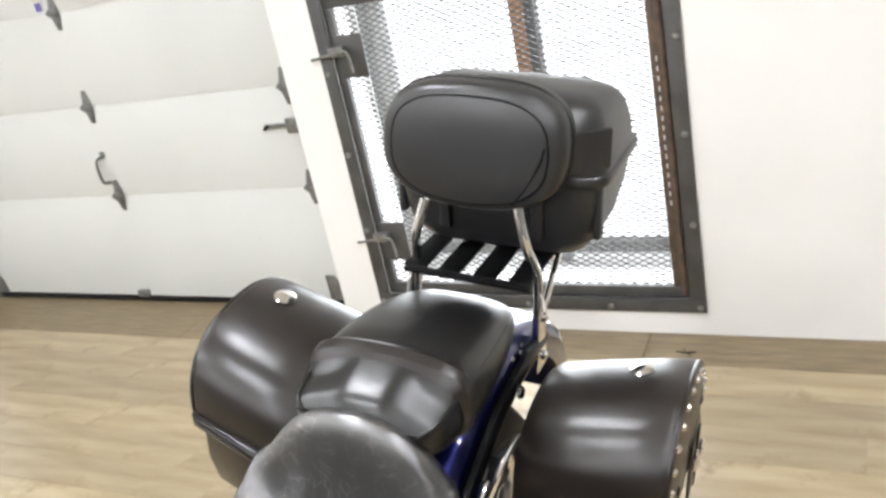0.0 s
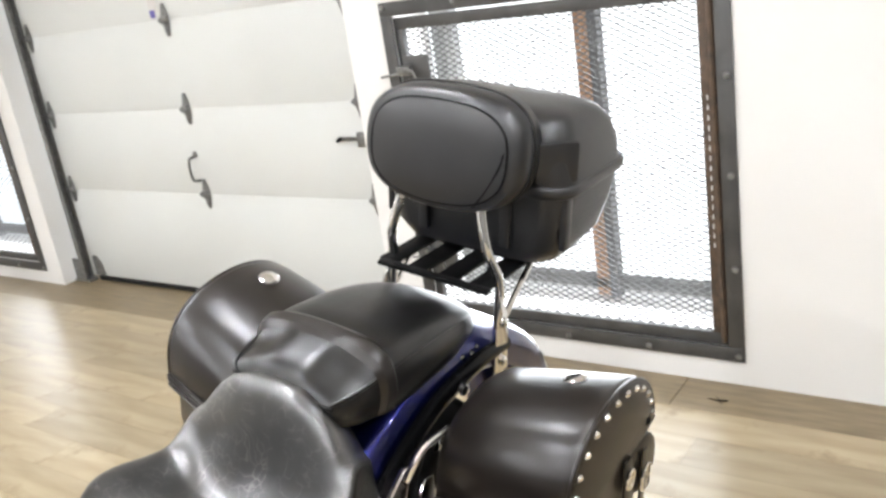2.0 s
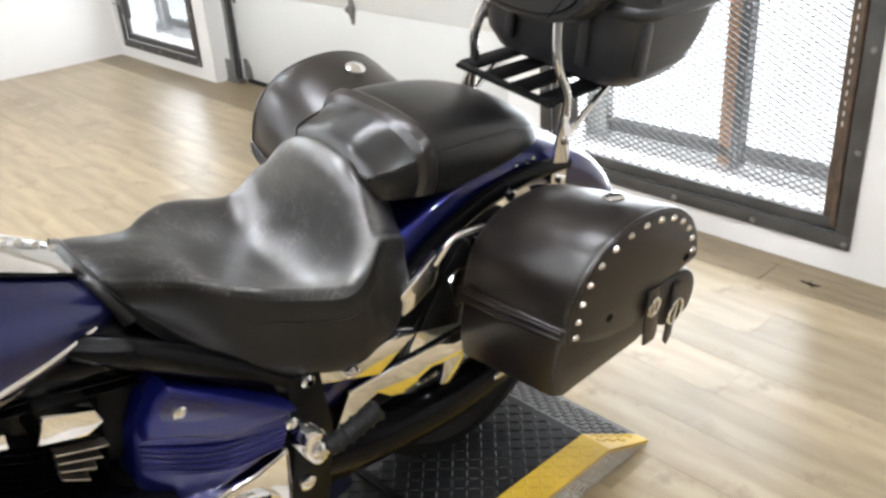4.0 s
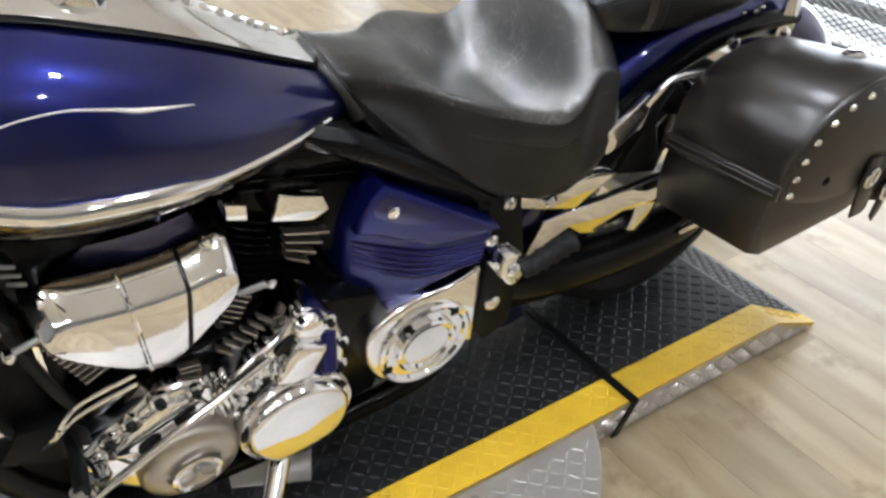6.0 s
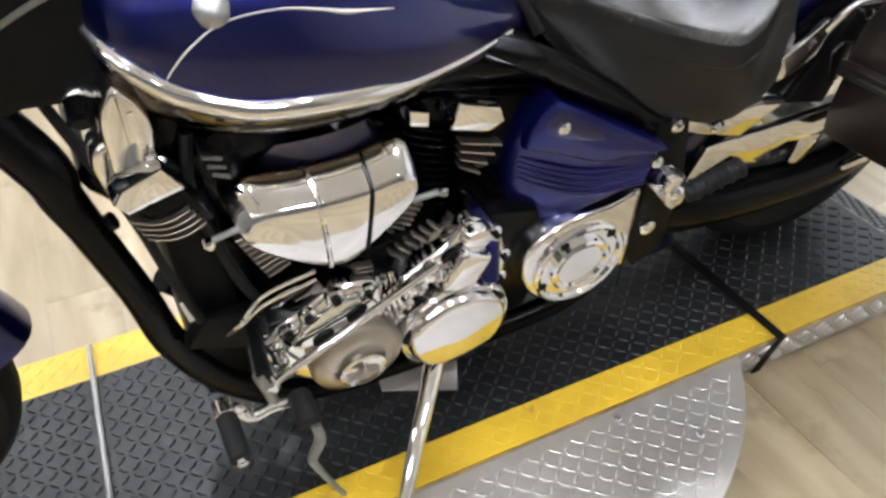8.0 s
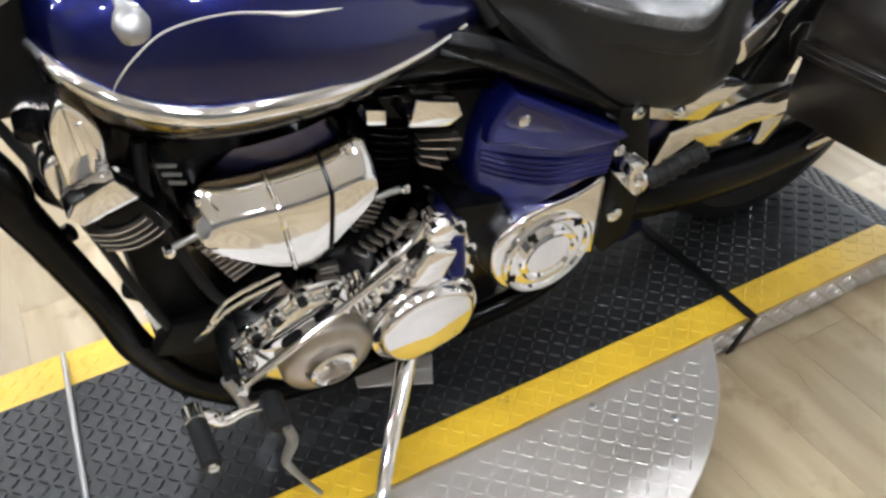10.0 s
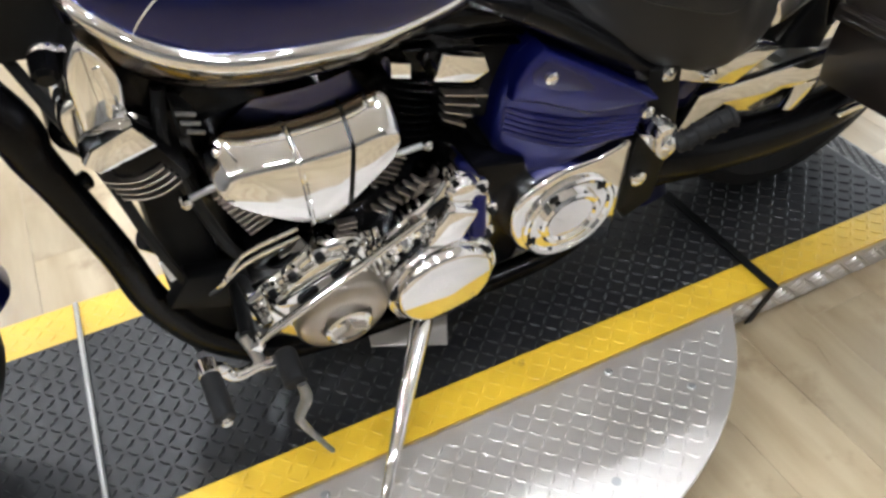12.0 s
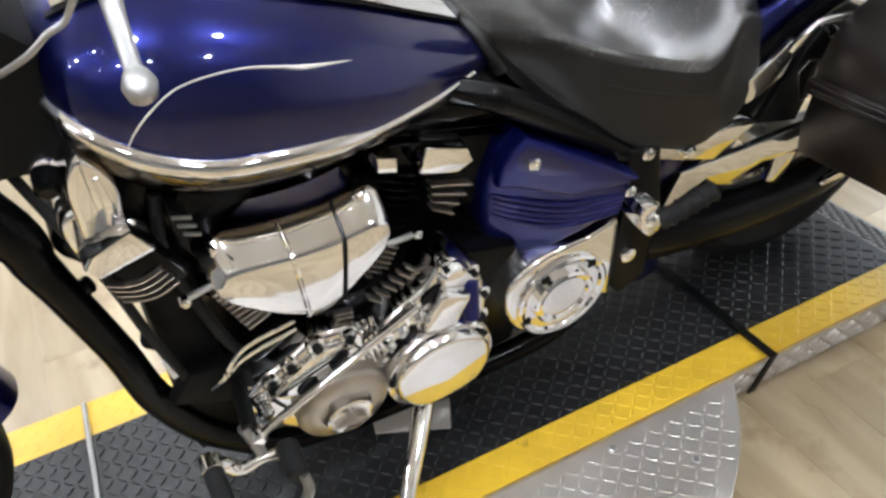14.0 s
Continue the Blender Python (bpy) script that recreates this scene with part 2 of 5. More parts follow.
def tube(points, r, seg=12, per=6, bm=None, closed=False, flat=1.0):
    """A pipe along a smooth curve; r: one radius, or one at each given point."""
    path = curve_points(points, per, closed)
    b = bmesh.new()
    rings = []
    up = Vector((0.13, 0.21, 1)).normalized()
    n = len(path)
    for i, p in enumerate(path):
        d = (path[(i + 1) % n if closed else min(i + 1, n - 1)] - path[i - 1 if closed else max(i - 1, 0)]).normalized()
        side = d.cross(up)
        if side.length < 0.05:
            side = d.cross(Vector((1, 0, 0)))
        side.normalize()
        top = side.cross(d)
        if isinstance(r, (int, float)):
            rr = r
        else:
            f = min(i / per, len(r) - 1)
            j = min(int(f), len(r) - 2)
            rr = r[j] + (r[j + 1] - r[j]) * (f - j)
        rings.append([b.verts.new(p + rr * (math.cos(k * math.tau / seg) * side + flat * math.sin(k * math.tau / seg) * top)) for k in range(seg)])
    pairs = list(zip(rings, rings[1:])) + ([(rings[-1], rings[0])] if closed else [])
    for p, q in pairs:
        for k in range(seg):
            b.faces.new((p[k], p[(k + 1) % seg], q[(k + 1) % seg], q[k]))
    if not closed:
        b.faces.new(rings[0][::-1])
        b.faces.new(rings[-1])
    return joined(bm, b)


def skin(rings, bm=None, caps=True, closed=True):
    """A surface over rings of equally many points."""
    b = bmesh.new()
    vs = [[b.verts.new(p) for p in ring] for ring in rings]
    n = len(vs[0])
    for p, q in zip(vs, vs[1:]):
        for k in range(n if closed else n - 1):
            b.faces.new((p[k], p[(k + 1) % n], q[(k + 1) % n], q[k]))
    if caps and closed:
        b.faces.new(vs[0][::-1])
        b.faces.new(vs[-1])
    return joined(bm, b)


def slab(outline, u0, u1, bevel=0.004, axis="x", seg=2, bm=None):
    """An outline of two coordinates, drawn out along an axis from u0 to u1, with rounded rims."""
    b = bmesh.new()
    put = {"x": lambda p, h: (h, p[0], p[1]), "y": lambda p, h: (p[0], h, p[1]), "z": lambda p, h: (p[0], p[1], h)}[axis]
    lo = [b.verts.new(put(p, u0)) for p in outline]
    hi = [b.verts.new(put(p, u1)) for p in outline]
    n = len(outline)
    f0, f1 = b.faces.new(lo[::-1]), b.faces.new(hi)
    for k in range(n):
        b.faces.new((lo[k], lo[(k + 1) % n], hi[(k + 1) % n], hi[k]))
    bmesh.ops.recalc_face_normals(b, faces=b.faces)
    if bevel:
        rim = list({e for f in (f0, f1) for e in f.edges})
        bmesh.ops.bevel(b, geom=rim, offset=bevel, segments=seg, affect="EDGES", profile=0.5)
    return joined(bm, b)


def smooth_outline(points, per=5):
    return [(p.x, p.y) for p in curve_points([(a, c, 0) for a, c in points], per, True)]


def thick(bm_, depth):
    """Gives a one-sided sheet a thickness."""
    bmesh.ops.recalc_face_normals(bm_, faces=bm_.faces)
    bmesh.ops.solidify(bm_, geom=bm_.faces[:], thickness=depth)
    return bm_


def lerp_rows(rows, v):
    """Values between rows that begin with the place along the way, eased smoothly."""
    if v <= rows[0][0]:
        return rows[0][1:]
    for i, (p, q) in enumerate(zip(rows, rows[1:])):
        if v <= q[0]:
            h = q[0] - p[0]
            t = (v - p[0]) / h
            o, r = rows[max(i - 1, 0)], rows[min(i + 2, len(rows) - 1)]
            out = []
            for a, c, e, g in zip(p[1:], q[1:], o[1:], r[1:]):
                m0, m1 = (c - e) / (q[0] - o[0]) * h, (g - a) / (r[0] - p[0]) * h
                out.append((2 * t ** 3 - 3 * t * t + 1) * a + (t ** 3 - 2 * t * t + t) * m0 + (3 * t * t - 2 * t ** 3) * c + (t ** 3 - t * t) * m1)
            return out
    return rows[-1][1:]


# ---- the room ----
def box_thing(name, x0, x1, y0, y1, z0, z1, material, label, category, bevel=0.0):
    ob = part(name, block(x0, x1, y0, y1, z0, z1, bevel), material, None, "", 30)
    return tagged(ob, label, category, kind="structure")


WY = 2.70
L, Rt, B, TOP = -5.62, 5.4, -6.4, 2.95
DX0, DX1, DTOP = -4.10, -1.295, 2.42
OX0, OX1, OZ0, OZ1 = -1.045, 0.302, 0.148, 1.49
PX0, PX1 = -5.455, -4.305


def wall_piece(name, boxes, label, material=None):
    bm = None
    for bx in boxes:
        bm = block(*bx, bm=bm)
    return tagged(part(name, bm, material or WALL, None, "", 30), label, "wall", kind="structure")


T = 0.26
wall_piece("wall_north", [
    (L - T, PX0, WY, WY + T, 0, TOP), (PX0, PX1, WY, WY + T, 0, OZ0), (PX0, PX1, WY, WY + T, OZ1, TOP),
    (PX1, DX0, WY, WY + T, 0, TOP), (DX0, DX1, WY, WY + T, DTOP, TOP), (DX1, OX0, WY, WY + T, 0, TOP),
    (OX0, OX1, WY, WY + T, 0, OZ0), (OX0, OX1, WY, WY + T, OZ1, TOP), (OX1, Rt + T, WY, WY + T, 0, TOP)],
    "white painted wall with a garage door and barred windows")
wall_piece("wall_west", [(L - T, L, B, WY, 0, TOP)], "plain white painted side wall")
wall_piece("wall_east", [(Rt, Rt + T, B, WY, 0, TOP)], "plain mid grey painted side wall", DARKWALL)
wall_piece("wall_south", [(L - T, Rt + T, B - T, B, 0, TOP)], "plain mid grey painted end wall", DARKWALL)
tagged(part("ceiling", block(L - T, Rt + T, B - T, WY + T, TOP, TOP + 0.12), CEIL), "white painted ceiling with round lamps", "ceiling", kind="structure")
ground = box_thing("ground", -30, 30, WY + T, 40, -0.25, -0.02, shader("pale_concrete", (0.45, 0.44, 0.42), 0.7, vary=0.2, scale=2), "pale concrete ground outside the door", "ground")
floor = box_thing("floor", L - T, Rt + T, B - T, WY + T, -0.2, -0.012, shader("floor_joint", (0.30, 0.23, 0.15), 0.7, vary=0.3, scale=20), "light oak plank floor", "floor")
sky_card = part("backdrop", block(-9, 5, 3.55, 3.6, -0.3, 4), OUTSIDE)
tagged(sky_card, "overexposed bright daylight outside the windows", "backdrop", kind="structure")


# ---- garage door ----
door = thing("garage_door", "closed white sectional garage door with zinc hinges", "door", kind="structure")
DY = 2.845
SEC = [0.03, 0.625, 1.11, 1.583, 2.06, 2.54]
for z0, z1 in zip(SEC, SEC[1:]):
    panel = part("panel", block(-4.02, DX1 + 0.06, DY, DY + 0.045, z0 + 0.0003, z1 - 0.0003, 0.0014), DOORWHITE, door)
part("door_backing", block(-4.02, DX1 + 0.06, DY + 0.047, DY + 0.06, 0.01, SEC[-1]), DOORWHITE, door)
part("bottom_seal", block(-3.90, DX1 + 0.05, DY - 0.012, DY + 0.04, 0.004, 0.034, 0.006), RUBBER, door, "black rubber seal")


def hinge_mesh():
    b = slab([(-0.012, -0.085), (0.012, -0.085), (0.030, -0.02), (0.030, 0.02), (0.012, 0.085), (-0.012, 0.085), (-0.030, 0.02), (-0.030, -0.02)], -0.004, 0, 0.001, "y")
    b = rod((-0.035, -0.016, 0), (0.035, -0.016, 0), 0.011, bm=b, seg=10)
    b = block(-0.022, 0.022, -0.026, -0.003, -0.018, 0.018, 0.003, bm=b)
    for z in (-0.06, 0.06):
        b = rod((0, -0.003, z), (0, -0.010, z), 0.007, bm=b, seg=6)
    return finish(b)


HINGE = hinge_mesh()
for x in (-3.93, -2.63, -1.405):
    for z in (0.63, 1.11, 1.583, 2.06):
        h = part("hinge", HINGE, ZINC, door)
        h.location = (x, DY - 0.002, z)
        if x < -3.5:
            r = part("roller_stem", rod((0.02, -0.03, 0), (-0.06, -0.03, 0), 0.006, seg=8), ZINC, h)
pull = part("pull_handle", tube([(-2.655, DY - 0.004, 0.845), (-2.665, DY - 0.045, 0.83), (-2.668, DY - 0.045, 0.725), (-2.655, DY - 0.004, 0.705)], 0.008, 8), ZINC, door, "zinc pull handle")
part("handle_plate", block(-2.672, -2.638, DY - 0.005, DY, 0.84, 0.872, 0.002), ZINC, door)
latch = part("side_lock", block(-1.45, -1.37, DY - 0.022, DY - 0.002, 0.895, 0.965, 0.004), ZINC, door, "zinc slide lock")
part("lock_bar", block(-1.57, -1.44, DY - 0.020, DY - 0.010, 0.925, 0.945, 0.003), ZINC, latch)
part("lock_knob", rod((-1.55, DY - 0.02, 0.935), (-1.55, DY - 0.05, 0.93), 0.010, 0.008), GLOSS_BLACK, latch)
part("warning_tag", block(-2.745, -2.685, DY - 0.005, DY - 0.001, 1.60, 1.70, 0.001), PALE, door, "small pale warning sticker")
part("sticker_patch", block(-2.74, -2.70, DY - 0.0075, DY - 0.0055, 1.60, 1.64), shader("sticker_violet", (0.12, 0.10, 0.35), 0.4, vary=0.1), door, "violet printed patch")
part("bottom_bracket", block(-2.73, -2.66, DY - 0.03, DY - 0.004, 0.035, 0.075, 0.005), ZINC, door)
for x in (-3.88, -1.42):
    part("corner_bracket", slab([(x - 0.05, 0.035), (x + 0.05, 0.035), (x + 0.04, 0.12), (x, 0.17), (x - 0.05, 0.17)], DY - 0.006, DY - 0.001, 0.001, "y"), ZINC, door)
# roller track: a channel that bends back under the ceiling
for x in (-3.985,):
    track = []
    for k in range(15):
        if k < 4:
            p = (DY - 0.035, 0.02 + k * 0.60)
        else:
            a = (k - 4) / 10 * math.pi / 2
            p = (DY - 0.035 - 0.38 * (1 - math.cos(a)), 1.82 + 0.38 * math.sin(a))
        track.append(p)
    track.append((0.2, 2.22))
    rings = []
    for i, (y, z) in enumerate(track):
        y0, z0 = track[max(i - 1, 0)]
        y1, z1 = track[min(i + 1, len(track) - 1)]
        d = Vector((0, y1 - y0, z1 - z0)).normalized()
        s = Vector((0, d.z, -d.y))
        c = Vector((x, y, z))
        rings.append([c + Vector((a, 0, 0)) + s * e for a, e in ((0.02, 0.027), (-0.02, 0.027), (-0.02, -0.027), (0.02, -0.027), (0.02, -0.023), (-0.016, -0.023), (-0.016, 0.023), (0.02, 0.023))])
    tr = tagged(part("door_track", skin(rings), ZINC), "zinc roller track bending back under the ceiling", "door track", kind="structure")
    part("track_foot", block(-4.09, -3.93, DY - 0.07, DY - 0.005, 0.0, 0.022, 0.003), ZINC, tr)
    part("track_bracket", block(-4.085, -4.0, DY - 0.06, DY - 0.052, 0.02, 0.16, 0.002), ZINC, tr)


# ---- barred windows ----
def zigzag_mesh(x0, x1, z0, z1, y, pw, ph, strand):
    """Expanded metal: rows of bent strands that meet in lozenges, cut off at the rim."""
    verts, faces = [], []

    def bar(a, c):
        d = Vector((c[0] - a[0], 0, c[1] - a[1])).normalized()
        s = Vector((-d.z, 0, d.x)) * strand / 2
        k = len(verts)
        for px, pz in (a, c):
            p = Vector((px, y, pz))
            for off in (s, -s):
                verts.append(p + off + Vector((0, -0.0018, 0)))
                verts.append(p + off + Vector((0, 0.0018, 0)))
        for f in ((0, 2, 6, 4), (1, 5, 7, 3), (0, 4, 5, 1), (2, 3, 7, 6)):
            faces.append(tuple(k + i for i in f))

    rows = int((z1 - z0) / ph)
    cols = int((x1 - x0) / (pw / 2))
    for r in range(rows):
        zb = z0 + (r + 0.5) * ph
        for c in range(cols):
            xa, xb = x0 + c * pw / 2, x0 + (c + 1) * pw / 2
            up = (c % 2 == 0)
            bar((xa, zb - ph / 2 if up else zb), (xb, zb if up else zb - ph / 2))
            bar((xa, zb - ph / 2 if up else zb - ph), (xb, zb - ph if up else zb - ph / 2))
    me = bpy.data.meshes.new("mesh")
    me.from_pydata(verts, [], faces)
    return me


BOLT = finish(lathe((0, 0, 0), (0, -1, 0), [(0.013, 0), (0.013, 0.002), (0.010, 0.007), (0.005, 0.009)], 10))


def barred_window(name, x0, x1, z0, z1, label, hinge_right, fine):
    w = thing(name, label, "window", kind="structure")
    fb = 0.057
    y0, y1 = WY - 0.012, WY - 0.002
    for nm, bx in (("frame_bar", (x0, x1, y0, y1, z1 - fb, z1)), ("frame_bar", (x0, x1, y0, y1, z0, z0 + fb)),
                   ("frame_bar", (x0, x0 + fb, y0 + 0.0005, y1, z0 + fb, z1 - fb)), ("frame_bar", (x1 - fb, x1, y0 + 0.0005, y1, z0 + fb, z1 - fb))):
        part(nm, block(*bx, 0.002), FRAME, w)
    gx0, gx1, gz0, gz1 = x0 + fb - 0.004, x1 - fb + 0.004, z0 + fb - 0.004, z1 - fb - 0.010
    gate = part("gate", block(gx0, gx1, y0 + 0.02, y0 + 0.05, gz1 - 0.048, gz1, 0.002), FRAME, w, "mesh gate in a steel angle frame")
    part("gate_bar", block(gx0, gx1, y0 + 0.02, y0 + 0.05, gz0, gz0 + 0.05, 0.002), FRAME, gate)
    part("gate_bar", block(gx0, gx0 + 0.038, y0 + 0.0202, y0 + 0.05, gz0 + 0.05, gz1 - 0.048, 0.002), FRAME, gate)
    part("gate_bar", block(gx1 - 0.066, gx1, y0 + 0.0202, y0 + 0.05, gz0 + 0.05, gz1 - 0.048, 0.002), RUST, gate, "rusty steel gate bar")
    part("mesh_screen", zigzag_mesh(gx0 + 0.01, gx1 - 0.01, gz0 + 0.01, gz1 - 0.01, y0 + 0.036, 0.046 * fine, 0.024 * fine, 0.0043), MESH, gate, "expanded steel mesh", kind="stuff")
    if hinge_right:
        part("hinge_bar", rod((gx1 - 0.024, y0 + 0.014, gz0 + 0.02), (gx1 - 0.024, y0 + 0.014, gz1 - 0.02), 0.012, seg=10), RUST, w, "rusty hinge tube")
        n = 34
        for k in range(n):
            if 9 < k < 26:
                part("perforation", block(gx1 - 0.047, gx1 - 0.042, y0 + 0.0188, y0 + 0.0198, gz0 + 0.03 + k * 0.036, gz0 + 0.048 + k * 0.036), PALE, w)
    xs = [x0 + 0.022 + (x1 - x0 - 0.044) * k / 4 for k in range(5)]
    zs = [z0 + 0.022 + (z1 - z0 - 0.044) * k / 4 for k in range(5)]
    spots = [(x, z) for x in xs for z in (z0 + 0.022, z1 - 0.022)] + [(x, z) for x in (x0 + 0.022, x1 - 0.022) for z in zs[1:4]]
    for x, z in spots:
        part("bolt", BOLT, ZINC, w).location = (x, y0, z)
    # lock plates and latches on the gate's free side
    for z in (1.225, 0.41):
        pl = part("lock_plate", block(gx0 + 0.03, gx0 + 0.155, y0 + 0.008, y0 + 0.018, z - 0.085, z + 0.09, 0.002), FRAME, w, "dark steel lock plate")
        part("latch_body", block(gx0 + 0.005, gx0 + 0.075, y0 - 0.022, y0 + 0.007, z + 0.01, z + 0.05, 0.004), ZINC, pl)
        part("latch_bolt", rod((gx0 - 0.085, y0 - 0.014, z + 0.01), (gx0 + 0.08, y0 - 0.014, z + 0.028), 0.006, seg=8), ZINC, pl)
        part("latch_handle", tube([(gx0 + 0.055, y0 - 0.016, z + 0.03), (gx0 + 0.095, y0 - 0.03, z + 0.028), (gx0 + 0.105, y0 - 0.03, z - 0.01), (gx0 + 0.108, y0 - 0.03, z - 0.055)], 0.006, 8), ZINC, pl, "worn bent latch handle")
    return w


barred_window("window_1", -1.09, 0.352, 0.100, 1.537, "window behind a bolted steel mesh gate", True, 1.0)
barred_window("window_2", -5.50, -4.26, 0.09, 1.525, "second window behind a bolted steel mesh gate", False, 1.3)
# the timber window frames behind the gates
for n, (x0, x1, mull) in enumerate(((-1.045, 0.302, -0.345), (-5.455, -4.305, -4.75))):
    wf = thing("window_frame", "timber and steel window frame set deep in the wall", "window frame", kind="structure")
    part("mullion", block(mull - 0.035, mull + 0.03, 3.02, 3.09, OZ0 + 0.02, OZ1, 0.003), TIMBER, wf, "bare timber post")
    part("steel_strip", block(mull + 0.034, mull + 0.075, 3.0, 3.06, OZ0 + 0.02, OZ1, 0.002), MESH, wf)
    part("side_post", block(x0 - 0.02, x0 + 0.09, 3.0, 3.06, OZ0 + 0.02, OZ1, 0.003), STEEL, wf)
    part("bottom_rail", block(x0 - 0.05, x1 + 0.05, 3.02, 3.08, OZ0 + 0.055, OZ0 + 0.105, 0.003), FRAME, wf)
    part("sill", block(x0 - 0.05, x1 + 0.05, WY + 0.262, 3.12, OZ0 - 0.04, OZ0 + 0.0, 0.003), WALL, wf)


# ---- ceiling lamps ----
lamp = thing("ceiling_lamp", "small round glowing lamp set in the ceiling", "ceiling lamp", pose(-3.8, -4.4, TOP), "lamps in the ceiling")
part("rim", lathe((0, 0, 0.0), (0, 0, -1), [(0.10, 0), (0.10, 0.012), (0.085, 0.022), (0.075, 0.014)], 24), PALE, lamp)
part("bulb", lathe((0, 0, -0.013), (0, 0, -1), [(0.075, 0), (0.06, 0.012), (0.02, 0.018)], 20), LAMP, lamp, "glowing lens")
spots = [(x, y) for y in (-4.4, -3.0, -1.7, -0.4, 1.0) for x in (-3.8, -2.1, -0.4, 1.3, 2.9)]
for k, (x, y) in enumerate(spots):
    if k:
        copy_thing(lamp, pose(x, y, TOP))
    else:
        lamp.matrix_world = pose(x, y, TOP)


# ---- display platform ----
platform = thing("display_platform", "low black tread-plate platform with yellow edges", "platform")
DZ = 0.143
EX0, IX0, IX1, EX1 = -0.282, -0.170, 0.329, 0.416
PF, PB, PE = -1.75, 1.212, 1.452


IN = 0.048  # how far the sides slope inwards from deck to floor


def deck_strip(x0, x1):
    """A strip of the deck and its ramp; a rim on the outside follows the sloping side down."""
    b = slab([(PF, 0.0), (PF, DZ), (PB, DZ), (PE, 0.004), (PE, 0.0)], x0, x1, 0.0)
    for p in b.verts:
        f = 1 - p.co.z / DZ
        if p.co.x > IX1 + 0.01:
            p.co.x -= IN * f
        elif p.co.x < IX0 - 0.01:
            p.co.x += IN * f
    return b


part("deck", deck_strip(IX0, IX1), DECK, platform, "black tread-plate deck", 20)
part("edge_strip", deck_strip(IX1, EX1), YELLOW, platform, "yellow painted edge", 20)
part("edge_strip", deck_strip(EX0, IX0), YELLOW, platform, "yellow painted edge", 20)
for sx, s in ((EX1, 1), (EX0, -1)):
    skirt = slab([(PF, 0.001), (PF, DZ - 0.012), (PB, DZ - 0.012), (PE - 0.020, 0.001)], min(sx, sx + s * 0.0018), max(sx, sx + s * 0.0018), 0)
    for p in skirt.verts:
        p.co.x -= s * IN * (1 - p.co.z / DZ)
    part("side_skirt", skirt, TREADPLATE, platform, "bare aluminium tread-plate side", 20)
wing = []
cx, cy, cr = 0.07, 0.0, 0.715
x_in = EX1 + 0.0010
a0 = math.acos((x_in - cx) / cr)
for k in range(41):
    a = -a0 + 2 * a0 * k / 40
    wing.append((cx + cr * math.cos(a), cy + cr * math.sin(a)))
part("side_wing", slab(wing, DZ - 0.016, DZ - 0.010, 0.001, "z", 1), TREADPLATE, platform, "half-round bare aluminium tread plate", 20)
for x, y in ((0.442, 0.30), (0.442, -0.30), (0.66, 0.17), (0.66, -0.2), (0.55, 0.42)):
    part("screw", lathe((x, y, DZ - 0.0105), (x, y, 1), [(0.009, 0), (0.009, 0.001), (0.006, 0.003)], 10), STEEL, platform)
for x, y in ((0.50, 0.2), (0.50, -0.3)):
    part("wing_leg", block(x - 0.02, x + 0.02, y - 0.02, y + 0.02, 0, DZ - 0.0165, 0.003), BLACK, platform)


def tread(inside, to_world, x0, x1, y0, y1, pitch=0.0250, length=0.0275, width=0.0078, height=0.0032):
    """Raised lozenges, turned by turns one way and the other, on a sheet."""
    verts, faces = [], []
    ny, nx = int((y1 - y0) / pitch), int((x1 - x0) / pitch)
    for j in range(ny + 1):
        for i in range(nx + 1):
            cx_, cy_ = x0 + (i + 0.5) * pitch, y0 + (j + 0.5) * pitch
            if not inside(cx_, cy_):
                continue
            a = math.pi / 4 if (i + j) % 2 else -math.pi / 4
            ca, sa = math.cos(a), math.sin(a)
            k = len(verts)
            for lx, ly, h in ((-length / 2, 0, 0), (0, -width / 2, 0), (length / 2, 0, 0), (0, width / 2, 0), (-length / 4, 0, height), (length / 4, 0, height)):
                verts.append(to_world(cx_ + lx * ca - ly * sa, cy_ + lx * sa + ly * ca, h))
            for f in ((0, 1, 4), (1, 5, 4), (1, 2, 5), (2, 3, 5), (3, 4, 5), (3, 0, 4)):
                faces.append(tuple(k + q for q in f))
    me = bpy.data.meshes.new("mesh")
    me.from_pydata(verts, [], faces)
    return me


flat = lambda x, y, h: (x, y, DZ + h)
RA = math.atan2(DZ - 0.004, PE - PB)
slope = lambda x, s, h: (x, PB + s * math.cos(RA) + h * math.sin(RA), DZ - s * math.sin(RA) + h * math.cos(RA))
RL = math.hypot(DZ, PE - PB)
yes = lambda x, y: True
for x0, x1, m in ((IX0, IX1, DECK), (IX1, EX1, YELLOW), (EX0, IX0, YELLOW)):
    part("tread_pattern", tread(yes, flat, x0 + 0.002, x1 - 0.018, PF + 0.02, PB - 0.03, height=0.0030 if m == DECK else 0.0014), m, platform, kind="stuff")
    part("tread_pattern", tread(lambda x, d: EX0 + 0.02 + IN * d / RL < x < EX1 - 0.02 - IN * d / RL, slope, x0 + 0.002, x1 - 0.018, 0.01, RL - 0.045), m, platform, kind="stuff")
part("tread_pattern", tread(lambda y, z: z < DZ - 0.03 and (y < PB - 0.02 or z < DZ * (PE - y) / (PE - PB) - 0.03), lambda y, z, h: (EX1 + 0.0018 + h - IN * (1 - z / DZ), y, z), PF + 0.02, PE, 0.006, DZ, pitch=0.027, length=0.034, width=0.010, height=0.0065), TREADPLATE, platform, kind="stuff")
